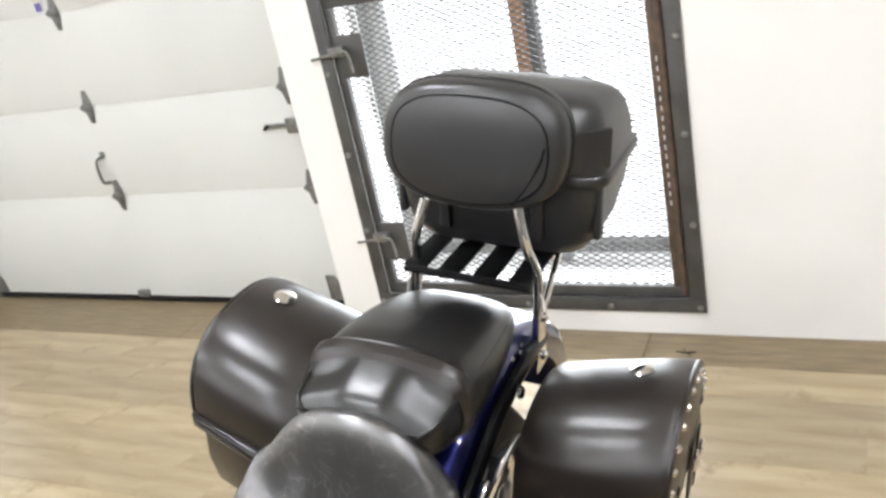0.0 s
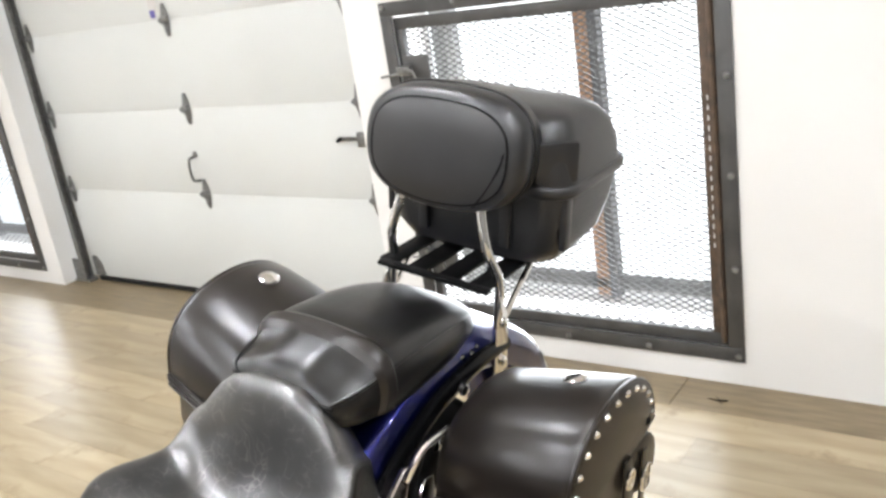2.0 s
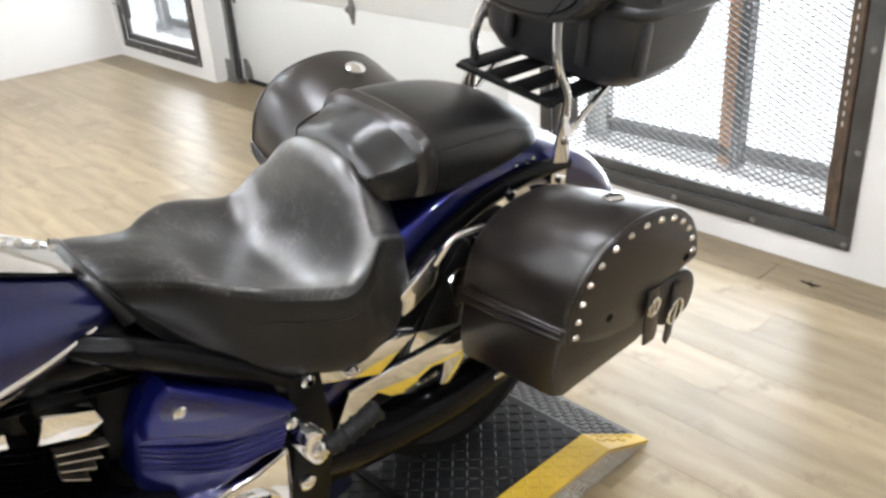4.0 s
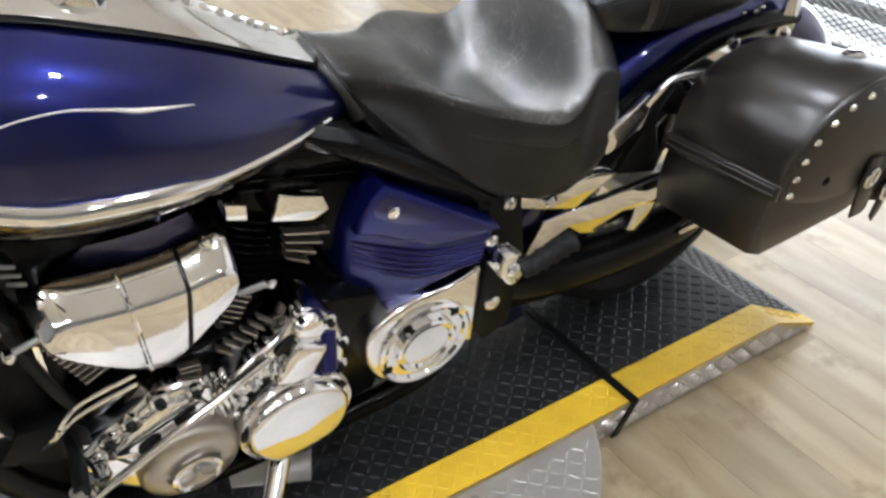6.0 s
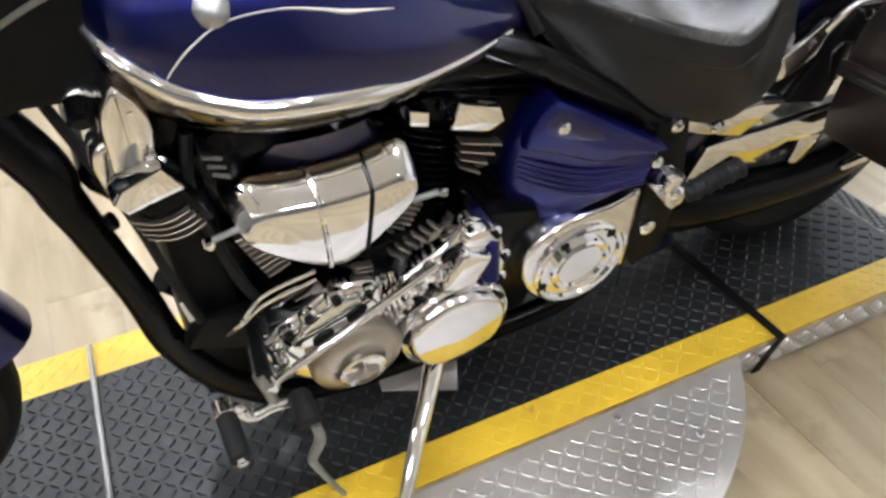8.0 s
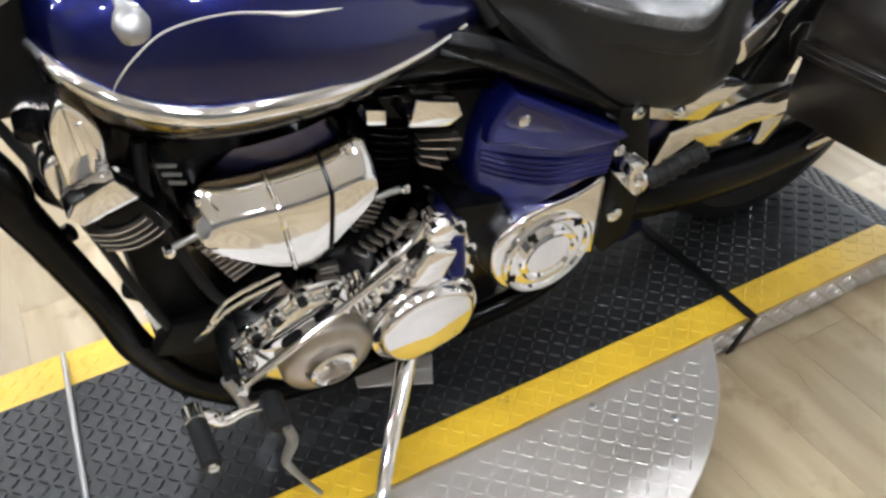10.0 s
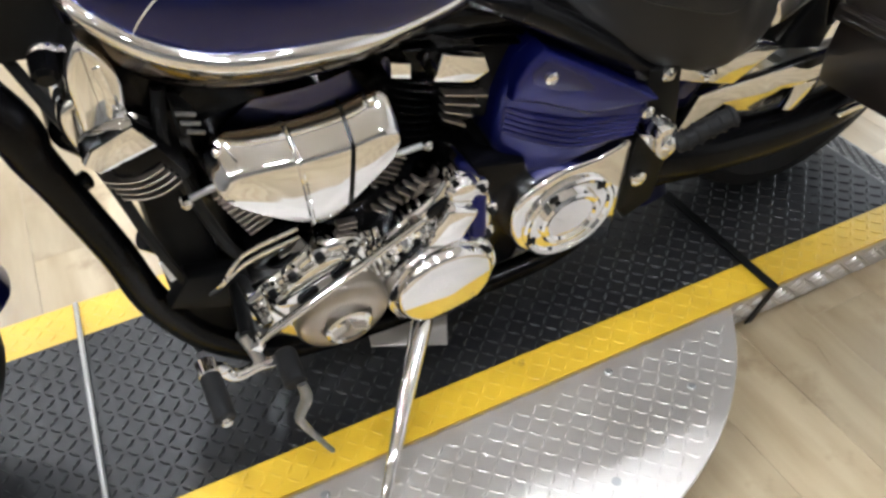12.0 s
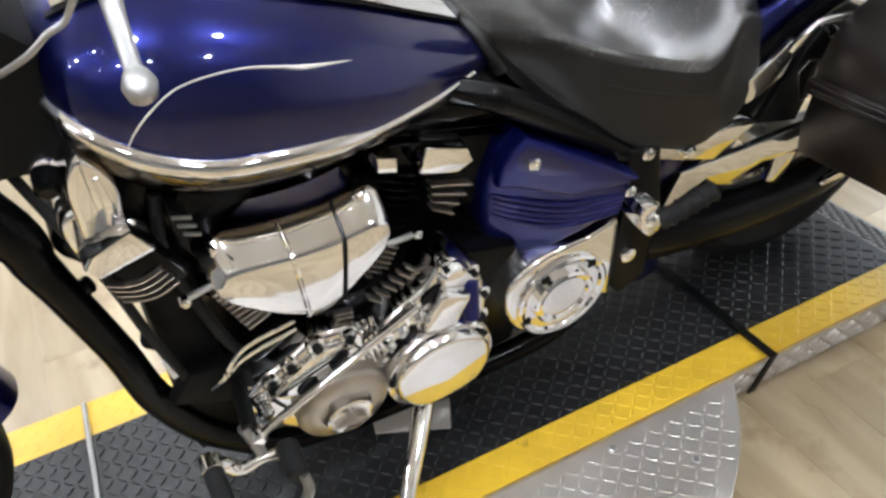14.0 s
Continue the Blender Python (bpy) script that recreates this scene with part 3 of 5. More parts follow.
part("tread_pattern", tread(lambda x, y: x > x_in + 0.016 and math.hypot(x - cx, y - cy) < cr - 0.018, lambda x, y, h: (x, y, DZ - 0.010 + h), x_in, cx + cr, -cr, cr, height=0.0014), TREADPLATE, platform, kind="stuff")

strap = tagged(part("tie_strap", slab([(EX1 + 0.014 - IN, 0.0), (EX1 + 0.014, DZ + 0.009), (EX0 - 0.014, DZ + 0.009), (EX0 - 0.014 + IN, 0.0), (EX0 - 0.0095 + IN, 0.0), (EX0 - 0.0095, DZ + 0.005), (EX1 + 0.0095, DZ + 0.005), (EX1 + 0.0095 - IN, 0.0)], 0.722, 0.742, 0.0, "y"), BLACK, None, "", 20), "flat black strap pulled tight across the platform", "strap")
plate = tagged(part("steel_plate", slab([(0.075, -0.075), (0.165, -0.095), (0.235, 0.045), (0.150, 0.085)], DZ + 0.0032, DZ + 0.0075, 0.001, "z", 1), TREADPLATE, None, "", 20), "small bare steel plate lying on the platform", "metal plate")
bar = tagged(part("metal_rod", rod((-0.27, -0.630, DZ + 0.0085), (0.60, -0.668, DZ + 0.0085), 0.006, seg=10), STEEL), "thin steel rod lying across the platform", "rod")


# ---- motorcycle: x to its left side, y to its rear, z up from the deck ----
bike = thing("motorcycle", "dark blue and chrome cruiser motorcycle leaning on its side stand", "motorcycle", pose(0.04, 0, DZ, 0, 10, 0))


def P(name, bm, material, parent=None, label="", smooth=40):
    return part(name, bm, material, parent or bike, label, smooth)


def both(name, build, material, parent=None, label="", smooth=40):
    """A part on each side: build(s) with s = 1 for the left side and -1 for the right."""
    return [P(name, build(s), material, parent, label, smooth) for s in (1, -1)]


# tank: rows of place, half width, top, bottom
TANK = [(-0.455, 0.050, 0.995, 0.925), (-0.440, 0.110, 1.030, 0.880), (-0.405, 0.155, 1.062, 0.845), (-0.34, 0.188, 1.080, 0.805), (-0.25, 0.200, 1.070, 0.778),
        (-0.14, 0.195, 1.030, 0.768), (-0.03, 0.175, 0.980, 0.770), (0.07, 0.140, 0.925, 0.778), (0.15, 0.105, 0.880, 0.788), (0.19, 0.080, 0.855, 0.795)]
HALF = [(0, 1.0), (0.30, 0.985), (0.52, 0.93), (0.78, 0.80), (0.95, 0.60), (1.0, 0.42), (0.97, 0.25), (0.86, 0.10), (0.60, 0.02), (0.0, 0.0)]
HALFC = [(p.x, p.y) for p in curve_points([(a, c, 0) for a, c in HALF], 4)]


def tank_at(v, s, off=0.0):
    hw, top, bot = lerp_rows(TANK, v)
    f = s * (len(HALFC) - 1)
    j = min(int(f), len(HALFC) - 2)
    a, c = HALFC[j], HALFC[j + 1]
    x, z = a[0] + (c[0] - a[0]) * (f - j), a[1] + (c[1] - a[1]) * (f - j)
    n = Vector((x, 0, z - 0.45)).normalized() * off
    return Vector((x * hw, v, bot + z * (top - bot))) + n


VS = [-0.455 + 0.645 * k / 44 for k in range(45)]
SS = [k / 36 for k in range(37)]
tank = P("fuel_tank", skin([[tank_at(v, s) for s in SS] + [Vector((-p.x, p.y, p.z)) for p in [tank_at(v, s) for s in SS][-2:0:-1]] for v in VS]), BLUE, None, "glossy dark blue tank")


def tank_patch(v0, v1, s0, s1, off, side=1, n=26, k=8, grow=0.006):
    """A thin shell lying on the tank; s0 and s1 may vary along it."""
    f0 = s0 if callable(s0) else (lambda v: s0)
    f1 = s1 if callable(s1) else (lambda v: s1)
    outer, inner = [], []
    for i in range(n + 1):
        v = v0 + (v1 - v0) * i / n
        row = [tank_at(v, f0(v) + (f1(v) - f0(v)) * j / k, off) for j in range(k + 1)]
        low = [tank_at(v, f0(v) + (f1(v) - f0(v)) * j / k, off - grow) for j in range(k, -1, -1)]
        outer.append([Vector((p.x * side, p.y, p.z)) for p in row + low])
    return skin(outer)


for s in (1, -1):
    bead = []
    for v, w in ((-0.446, 0.965), (-0.420, 0.945), (-0.363, 0.905), (-0.29, 0.873), (-0.214, 0.858), (-0.114, 0.842), (-0.05, 0.833), (0.05, 0.828), (0.14, 0.826)):
        lo, hi = 0.2, 0.85
        for _ in range(24):
            q = (lo + hi) / 2
            lo, hi = (q, hi) if tank_at(v, q).z > w else (lo, q)
        p = tank_at(v, lo, 0.001)
        bead.append((p.x * s, p.y, p.z))
    P("belly_trim", tube(bead, [0.009, 0.012, 0.015, 0.0155, 0.0155, 0.0145, 0.006, 0.005, 0.004], 14), CHROME, tank, "rounded chrome strip along the tank's lower edge")
    # the pan is chrome; its dark mirrored tone is painted in
    P("belly_pan", tank_patch(-0.44, 0.17, lambda v: 0.60 + 0.10 * max(0, (v + 0.30) / 0.42), 0.90, 0.004, s, n=36), DARK_REFLECT_CHROME, tank, "chrome underside of the tank, its dark reflection put into the colour")
console = P("tank_console", tank_patch(-0.40, 0.185, 0.0, lambda v: 0.155 + 0.03 * (v + 0.4), 0.012, 1), CHROME, tank, "chrome console on top of the tank")
P("tank_console", tank_patch(-0.40, 0.185, 0.0, lambda v: 0.155 + 0.03 * (v + 0.4), 0.012, -1), CHROME, tank)
for s in (1, -1):
    P("console_edge", tank_patch(-0.41, 0.187, lambda v: 0.152 + 0.03 * (v + 0.4), lambda v: 0.175 + 0.03 * (v + 0.4), 0.008, s, k=2), BLACK, tank, "black rubber edging")
gt = tank_at(-0.13, 0.0)
P("speedometer", lathe((0, -0.17, gt.z + 0.005), (0, -0.20, gt.z + 0.12), [(0.062, 0), (0.062, 0.028), (0.055, 0.036), (0.050, 0.030), (0.01, 0.030)], 32), CHROME, console, "round chrome-rimmed dial")
P("filler_cap", lathe((0, -0.31, 1.085), (0, -0.315, 1.2), [(0.040, 0), (0.040, 0.014), (0.032, 0.022), (0.01, 0.024)], 28), CHROME, console)
for k in range(9):
    v = -0.03 + 0.022 * k
    q = tank_at(v, 0.10, 0.012)
    P("console_stud", lathe((-q.x * 0.55, v, q.z), (-q.x * 0.55, v + 0.1, q.z + 0.5), [(0.008, 0), (0.008, 0.003), (0.004, 0.007)], 12), CHROME, console)
# pale pinstripe swept along the tank's side
STRIPE = [(-0.372, 0.928), (-0.362, 0.943), (-0.338, 0.966), (-0.296, 0.986), (-0.228, 0.985), (-0.173, 0.970), (-0.139, 0.958), (-0.071, 0.940)]


def stripe_bm(s):
    pts = []
    for v, w in STRIPE:
        lo, hi = 0.2, 0.7
        for _ in range(24):
            q = (lo + hi) / 2
            lo, hi = (q, hi) if tank_at(v, q).z > w else (lo, q)
        p = tank_at(v, lo, 0.0005)
        pts.append((p.x * s, p.y, p.z))
    return tube(pts, [0.0009, 0.0011, 0.0013, 0.0013, 0.0012, 0.0020, 0.0034, 0.0006], 8, 6, flat=1.0)


both("pinstripe", stripe_bm, PALE, tank, "silver pinstripe")

# rider's seat: rows of place, half width, top at the middle, top at the rim, bottom, half width at the bottom
SEAT = [(0.150, 0.045, 0.888, 0.876, 0.862, 0.050), (0.180, 0.076, 0.884, 0.868, 0.825, 0.092), (0.24, 0.086, 0.864, 0.848, 0.755, 0.130), (0.29, 0.104, 0.842, 0.832, 0.705, 0.152), (0.33, 0.140, 0.818, 0.824, 0.668, 0.168), (0.38, 0.178, 0.782, 0.812, 0.640, 0.182), (0.43, 0.194, 0.748, 0.797, 0.615, 0.190),
        (0.50, 0.202, 0.712, 0.772, 0.590, 0.198), (0.54, 0.203, 0.716, 0.766, 0.580, 0.199), (0.572, 0.200, 0.770, 0.785, 0.576, 0.197), (0.594, 0.192, 0.862, 0.812, 0.578, 0.192), (0.614, 0.181, 0.918, 0.826, 0.582, 0.187),
        (0.64, 0.170, 0.922, 0.820, 0.588, 0.182), (0.672, 0.156, 0.900, 0.800, 0.605, 0.172), (0.705, 0.140, 0.850, 0.775, 0.660, 0.155)]


def seat_ring(v, grow=0.0):
    hw, top, rim, bot, bw = lerp_rows(SEAT, v)
    dish = max(0.0, rim - top)
    half = [(0, top), (0.35 * hw, top - 0.07 * max(0, top - rim) + 0.10 * dish), (0.65 * hw, top - 0.38 * max(0, top - rim) + 0.45 * dish), (0.88 * hw, rim + 0.003), (0.962 * hw, rim - 0.007), (hw, rim - 0.036), ((hw + bw) / 2, (rim + bot) / 2 - 0.01), (bw, bot + 0.03), (bw * 0.95, bot + 0.004), (bw * 0.85, bot), (0, bot + 0.01)]
    c = [(p.x, p.y) for p in curve_points([(a, b, 0) for a, b in half], 4)]
    left = [Vector((a, v, b)) for a, b in c]
    return left + [Vector((-p.x, p.y, p.z)) for p in left[-2:0:-1]]


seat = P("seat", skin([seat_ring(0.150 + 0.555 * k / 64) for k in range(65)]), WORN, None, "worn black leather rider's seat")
both("seat_side_panel", lambda s: skin([[Vector((s * (abs(p.x) + 0.0016), p.y, p.z)) for p in seat_ring(0.17 + 0.525 * k / 40)[17:36]] for k in range(41)], caps=False, closed=False), SIDE_LEATHER, seat, "matt black leather side panel")
both("seat_piping", lambda s: tube([(s * (r[1] + 0.001), r[0], r[3] - 0.052) for r in SEAT[1:-1]], 0.0022, 8), VINYL, seat, "sewn black piping")
P("seat_front_roll", tube([(-0.100, 0.195, 0.805), (-0.078, 0.172, 0.852), (-0.042, 0.157, 0.880), (0, 0.153, 0.886), (0.042, 0.157, 0.880), (0.078, 0.172, 0.852), (0.100, 0.195, 0.805)], 0.012, 10), VINYL, seat, "rounded front edge")
both("seat_skirt", lambda s: tube([(s * 0.105, 0.09, 0.815), (s * 0.150, 0.155, 0.799), (s * 0.156, 0.238, 0.744), (s * 0.162, 0.331, 0.674), (s * 0.168, 0.422, 0.605), (s * 0.165, 0.46, 0.60)], [0.020, 0.024, 0.025, 0.026, 0.025, 0.018], 14), GLOSS_BLACK, seat, "glossy black rail under the seat")

# passenger's seat
PIL = [(0.634, 0.096, 0.900, 0.872), (0.640, 0.110, 0.920, 0.866), (0.652, 0.124, 0.934, 0.860), (0.675, 0.133, 0.944, 0.852), (0.715, 0.140, 0.956, 0.845), (0.755, 0.144, 0.966, 0.838), (0.82, 0.143, 0.968, 0.830), (0.95, 0.132, 0.950, 0.824), (1.06, 0.112, 0.912, 0.820), (1.12, 0.085, 0.870, 0.815), (1.14, 0.05, 0.845, 0.815)]


def pil_ring(v, grow=0.0):
    hw, top, bot = lerp_rows(PIL, v)
    h = top - bot
    roof = max(0.0, min(1.0, (0.745 - v) / 0.04))  # the front bolster slopes to both sides from a ridge
    half = [(0, top), (0.30 * hw, top - 0.01 * h), (0.62 * hw, top - (0.05 + 0.13 * roof) * h), (0.86 * hw, top - (0.16 + 0.16 * roof) * h), (0.96 * hw, top - (0.36 + 0.06 * roof) * h), (hw, bot + 0.35 * h), (0.95 * hw, bot + 0.08 * h), (0.85 * hw, bot), (0, bot)]
    c = [(p.x, p.y) for p in curve_points([(a, b, 0) for a, b in half], 4)]
    left = [Vector((a * (1 + grow * 8), v, b + grow * 0.7)) for a, b in c]
    return left + [Vector((-p.x, p.y, p.z)) for p in left[-2:0:-1]]


pillion = P("passenger_seat", skin([pil_ring(0.634 + 0.506 * k / 48) for k in range(49)]), VINYL, None, "black vinyl passenger seat")


def band(v0, v1, grow):
    rings = []
    for k in range(5):
        v = v0 + (v1 - v0) * k / 4
        g = grow if 0 < k < 4 else grow * 0.2
        ring = pil_ring(v, g)
        rings.append(ring)
    return skin(rings, caps=False)


both("seat_welt", lambda s: tube([(s * 0.945 * r[1], r[0], r[2] - 0.36 * (r[2] - r[3])) for r in PIL[1:-1]], 0.0036, 8), VINYL, pillion, "sewn edge welt")
P("front_welt", tube([(-0.112, 0.642, 0.898), (-0.06, 0.630, 0.902), (0, 0.627, 0.904), (0.06, 0.630, 0.902), (0.112, 0.642, 0.898)], 0.004, 8), BLACK, pillion)
P("seat_strap", band(0.728, 0.772, 0.0085), BAG, pillion, "sewn black strap", 18)

# rear fender
FC, FR = (1.0, 0.33), 0.515


def fender_bm(a0, a1, hw, r, drop=0.085, n=40):
    rings = []
    prof = [(-1, -drop), (-0.995, -drop * 0.55), (-0.96, -0.030), (-0.85, -0.012), (-0.6, -0.003), (0, 0.0), (0.6, -0.003), (0.85, -0.012), (0.96, -0.030), (0.995, -drop * 0.55), (1, -drop)]
    pc = [(p.x, p.y) for p in curve_points([(a, c, 0) for a, c in prof], 3)]
    for k in range(n + 1):
        a = radians(a0 + (a1 - a0) * k / n)
        d = Vector((0, math.cos(a), math.sin(a)))
        o = Vector((0, FC[0], FC[1]))
        w = hw * (1 - 0.12 * max(0, (k / n - 0.8) / 0.2))
        outer = [o + d * (r + e) + Vector((x * w, 0, 0)) for x, e in pc]
        inner = [o + d * (r + e - 0.005) + Vector((x * w * 0.97, 0, 0)) for x, e in pc[::-1]]
        rings.append(outer + inner)
    return skin(rings)


fender = P("rear_fender", fender_bm(200, 8, 0.128, FR), BLUE, None, "glossy dark blue rear fender")
both("fender_strut", lambda s: tube([(s * 0.137, 0.60, 0.56), (s * 0.137, 0.72, 0.68), (s * 0.138, 0.88, 0.765), (s * 0.138, 1.05, 0.79), (s * 0.137, 1.17, 0.775)], [0.013, 0.016, 0.017, 0.016, 0.012], 10, flat=1.4), GLOSS_BLACK, fender)
both("fender_bolt", lambda s: lathe((s * 0.155, 0.97, 0.775), (s * 1, 0.97, 0.775), [(0.013, 0), (0.013, 0.006), (0.007, 0.010)], 12), CHROME, fender)
for k in range(7):
    a = k / 6 * math.pi * 2
    P("flange_bolt", lathe((0.118 + 0.012 * math.cos(a), 1.04 + 0.03 * math.sin(a), 0.812), (0.5, 1.04, 1.9), [(0.006, 0), (0.006, 0.004), (0.003, 0.008)], 8), CHROME, fender)


# wheels
def wheel(name, v, r, w, label, parent=None):
    wh = thing(name, "", "")
    wh.parent = bike
    wh.location = (0, v, r)
    wh["label"] = label
    hw = w / 2
    prof = [(r * 0.68, -hw * 0.8), (r * 0.80, -hw), (r * 0.92, -hw * 0.9), (r * 0.985, -hw * 0.5), (r, 0), (r * 0.985, hw * 0.5), (r * 0.92, hw * 0.9), (r * 0.80, hw), (r * 0.68, hw * 0.8)]
    seg = 56

    def ringed(profile):
        b = bmesh.new()
        rings = []
        for k in range(seg):
            a = k * math.tau / seg
            rings.append([b.verts.new((x, q * math.cos(a), q * math.sin(a))) for q, x in profile])
        n = len(profile)
        for k in range(seg):
            p, q = rings[k], rings[(k + 1) % seg]
            for i in range(n):
                b.faces.new((p[i], p[(i + 1) % n], q[(i + 1) % n], q[i]))
        return b
    part("tyre", ringed(prof), RUBBER, wh, "black rubber tyre")
    part("rim", ringed([(r * 0.60, -hw * 0.7), (r * 0.70, -hw * 0.78), (r * 0.70, hw * 0.78), (r * 0.60, hw * 0.7)]), CHROME, wh)
    part("hub", rod((-hw, 0, 0), (hw, 0, 0), 0.055, seg=24), STEEL, wh)
    for k in range(5):
        a = k * math.tau / 5
        d = Vector((0, math.cos(a), math.sin(a)))
        part("spoke", rod(d * 0.05, d * r * 0.62, 0.022, 0.016, 10), STEEL, wh)
    return wh


rear_wheel = wheel("rear_wheel", 0.985, 0.325, 0.18, "rear wheel with a wide black tyre")
front_wheel = wheel("front_wheel", -1.045, 0.335, 0.13, "front wheel with a black tyre")


def front_fender_bm():
    rings = []
    for k in range(31):
        a = radians(10 + 165 * k / 30)
        d = Vector((0, math.cos(a), math.sin(a)))
        o = Vector((0, -1.06, 0.345))
        r = 0.375 + (0.035 * max(0, 1 - k / 7) if k < 7 else 0)
        ring = []
        for q in range(11):
            x = -1 + q / 5
            ring.append(o + d * (r - 0.075 * abs(x) ** 3) + Vector((x * 0.082, 0, 0)))
        inner = [p - d * 0.005 for p in ring[::-1]]
        rings.append(ring + inner)
    return skin(rings)


P("front_fender", front_fender_bm(), BLUE, None, "glossy dark blue front fender")


# saddlebags
ARCH = [(0.795, 0.680), (0.796, 0.740), (0.812, 0.800), (0.855, 0.848), (0.920, 0.872), (0.995, 0.876), (1.070, 0.858), (1.130, 0.820), (1.172, 0.768), (1.196, 0.712)]
ARCHC = [(p.x, p.y) for p in curve_points([(a, c, 0) for a, c in ARCH], 4)]


def saddlebag(s):
    bag = P("saddlebag", slab([(0.802, 0.70), (0.798, 0.60), (0.812, 0.535), (0.84, 0.520), (1.06, 0.535), (1.15, 0.555), (1.195, 0.59), (1.205, 0.65), (1.18, 0.71), (1.12, 0.80), (1.0, 0.85), (0.90, 0.845), (0.83, 0.79)], s * 0.205, s * 0.450, 0.012), BAG, None, "black leather saddlebag body")
    # lid: a domed cover over the arch, sloping down towards the wheel
    rings = []
    xs = [0.195, 0.21, 0.30, 0.39, 0.446, 0.461, 0.467]
    drop = [0.024, 0.015, 0.007, 0.002, 0.0, 0.004, 0.012]
    for x, d in zip(xs, drop):
        c = Vector((0.98, 0.62))
        row = []
        for v, w in ARCHC:
            q = Vector((v, w)) + (c - Vector((v, w))).normalized() * (d if w > 0.70 else d * 0.5)
            row.append(Vector((s * x, q.x, q.y)))
        low = []
        for v, w in ARCHC[::-1]:
            q = Vector((v, w)) + (c - Vector((v, w))).normalized() * (d + 0.006)
            low.append(Vector((s * x, q.x, q.y)))
        rings.append(row + low)
    lid = P("lid", skin(rings), BAG, bag, "domed black leather lid")
    flap = [(0.799, 0.680)] + [(v + (0.98 - v) * 0.03, w - (w - 0.66) * 0.035) for v, w in ARCHC[1:]] + [(1.197, 0.700), (1.14, 0.686), (1.075, 0.682), (1.062, 0.66), (1.045, 0.630), (1.0, 0.618), (0.925, 0.628), (0.86, 0.650)]
    P("flap", slab(flap, s * 0.452, s * 0.467, 0.004), BAG, lid, "stiff leather front flap")
    P("flap_edge", tube([(s * 0.461, v + (0.98 - v) * 0.025, w - (w - 0.66) * 0.03) for v, w in ARCHC[::3]], 0.005, 8, 4), BAG, lid)
    for dz in (0.0, 0.014):
        P("lid_seam", tube([(s * 0.215, 0.7865, 0.688 + dz), (s * 0.33, 0.7855, 0.688 + dz), (s * 0.455, 0.7865, 0.688 + dz)], 0.0024, 6), BAG, lid)
    P("front_band", block(min(s * 0.20, s * 0.463), max(s * 0.20, s * 0.463), 0.788, 0.802, 0.676, 0.708, 0.004), BAG, lid)
    P("concho", lathe((s * 0.375, 1.0, 0.8765), (s * 0.30, 1.03, 2), [(0.022, 0), (0.022, 0.004), (0.014, 0.009), (0.006, 0.011)], 20), CHROME, lid, "chrome concho")
    path = [Vector((s * 0.4685, v, w)) for v, w in ARCHC]
    c = Vector((s * 0.4685, 0.98, 0.66))
    n = 14
    for k in range(n):
        f = 0.5 + k * (len(path) - 3) / (n - 1)
        j = int(f)
        p = path[j].lerp(path[j + 1], f - j)
        p = p + (c - p).normalized() * 0.022
        P("rivet", lathe((p.x - s * 0.002, p.y, p.z), (p.x + s, p.y, p.z), [(0.0075, 0), (0.0075, 0.002), (0.004, 0.006)], 10), CHROME, lid)
    for v, w in ((0.915, 0.680), (1.150, 0.715)):
        P("eyelet", lathe((s * 0.467, v, w), (s, v, w), [(0.009, 0), (0.009, 0.002), (0.005, 0.003), (0.004, 0.0)], 12), BLACK, lid)
    st = P("buckle_strap", slab([(1.030, 0.690), (1.062, 0.690), (1.080, 0.62), (1.095, 0.56), (1.090, 0.543), (1.055, 0.543), (1.040, 0.60)], s * 0.4675, s * 0.474, 0.002), BAG, bag, "leather closing strap")
    for v, w, r in ((1.048, 0.645, 0.020), (1.138, 0.592, 0.029)):
        ring = [(s * 0.479, v + 0.75 * r * math.cos(a), w + r * math.sin(a)) for a in [k * math.tau / 10 for k in range(10)]]
        P("buckle", tube(ring, 0.0040, 8, 3, closed=True), CHROME, st, "chrome oval buckle")
        P("buckle_pin", rod((s * 0.480, v, w + r), (s * 0.480, v, w - r), 0.0022, seg=8), CHROME, st)
    P("strap_tongue", slab([(1.124, 0.66), (1.148, 0.66), (1.160, 0.52), (1.150, 0.497), (1.134, 0.515)], s * 0.468, s * 0.4735, 0.002), BAG, st)
    P("bag_pocket", slab(smooth_outline([(1.070, 0.665), (1.13, 0.680), (1.185, 0.672), (1.228, 0.620), (1.222, 0.556), (1.160, 0.540), (1.105, 0.572)]), s * 0.40, s * 0.4655, 0.012), BAG, bag, "round leather end pocket")
    # the bag's inner side hangs lower than its outer side
    for ob in [bag] + list(bag.children_recursive):
        for vert in ob.data.vertices:
            vert.co.z -= 0.20 * (0.46 - abs(vert.co.x))
            # the bag on the far side reaches farther forward
            ahead = max(0.0, min(1.0, (1.0 - vert.co.y) / 0.2))
            if s < 0:
                vert.co.y -= ahead * (0.15 * (0.46 - abs(vert.co.x)) + 0.03)
    return bag


for s in (1, -1):
    saddlebag(s)

# passenger's backrest and its two bent tubes
sissy = thing("sissy_bar", "", "")
sissy.parent = bike
sissy["label"] = "padded passenger backrest on bent chrome tubes"


def S(name, bm, material, label="", parent=None):
    return part(name, bm, material, parent or sissy, label, 40)


PAD = smooth_outline([(-0.188, 1.195), (-0.172, 1.128), (-0.110, 1.086), (0.0, 1.072), (0.110, 1.086), (0.172, 1.128), (0.188, 1.195), (0.172, 1.262), (0.110, 1.302), (0.0, 1.312), (-0.110, 1.302), (-0.172, 1.262)], 5)


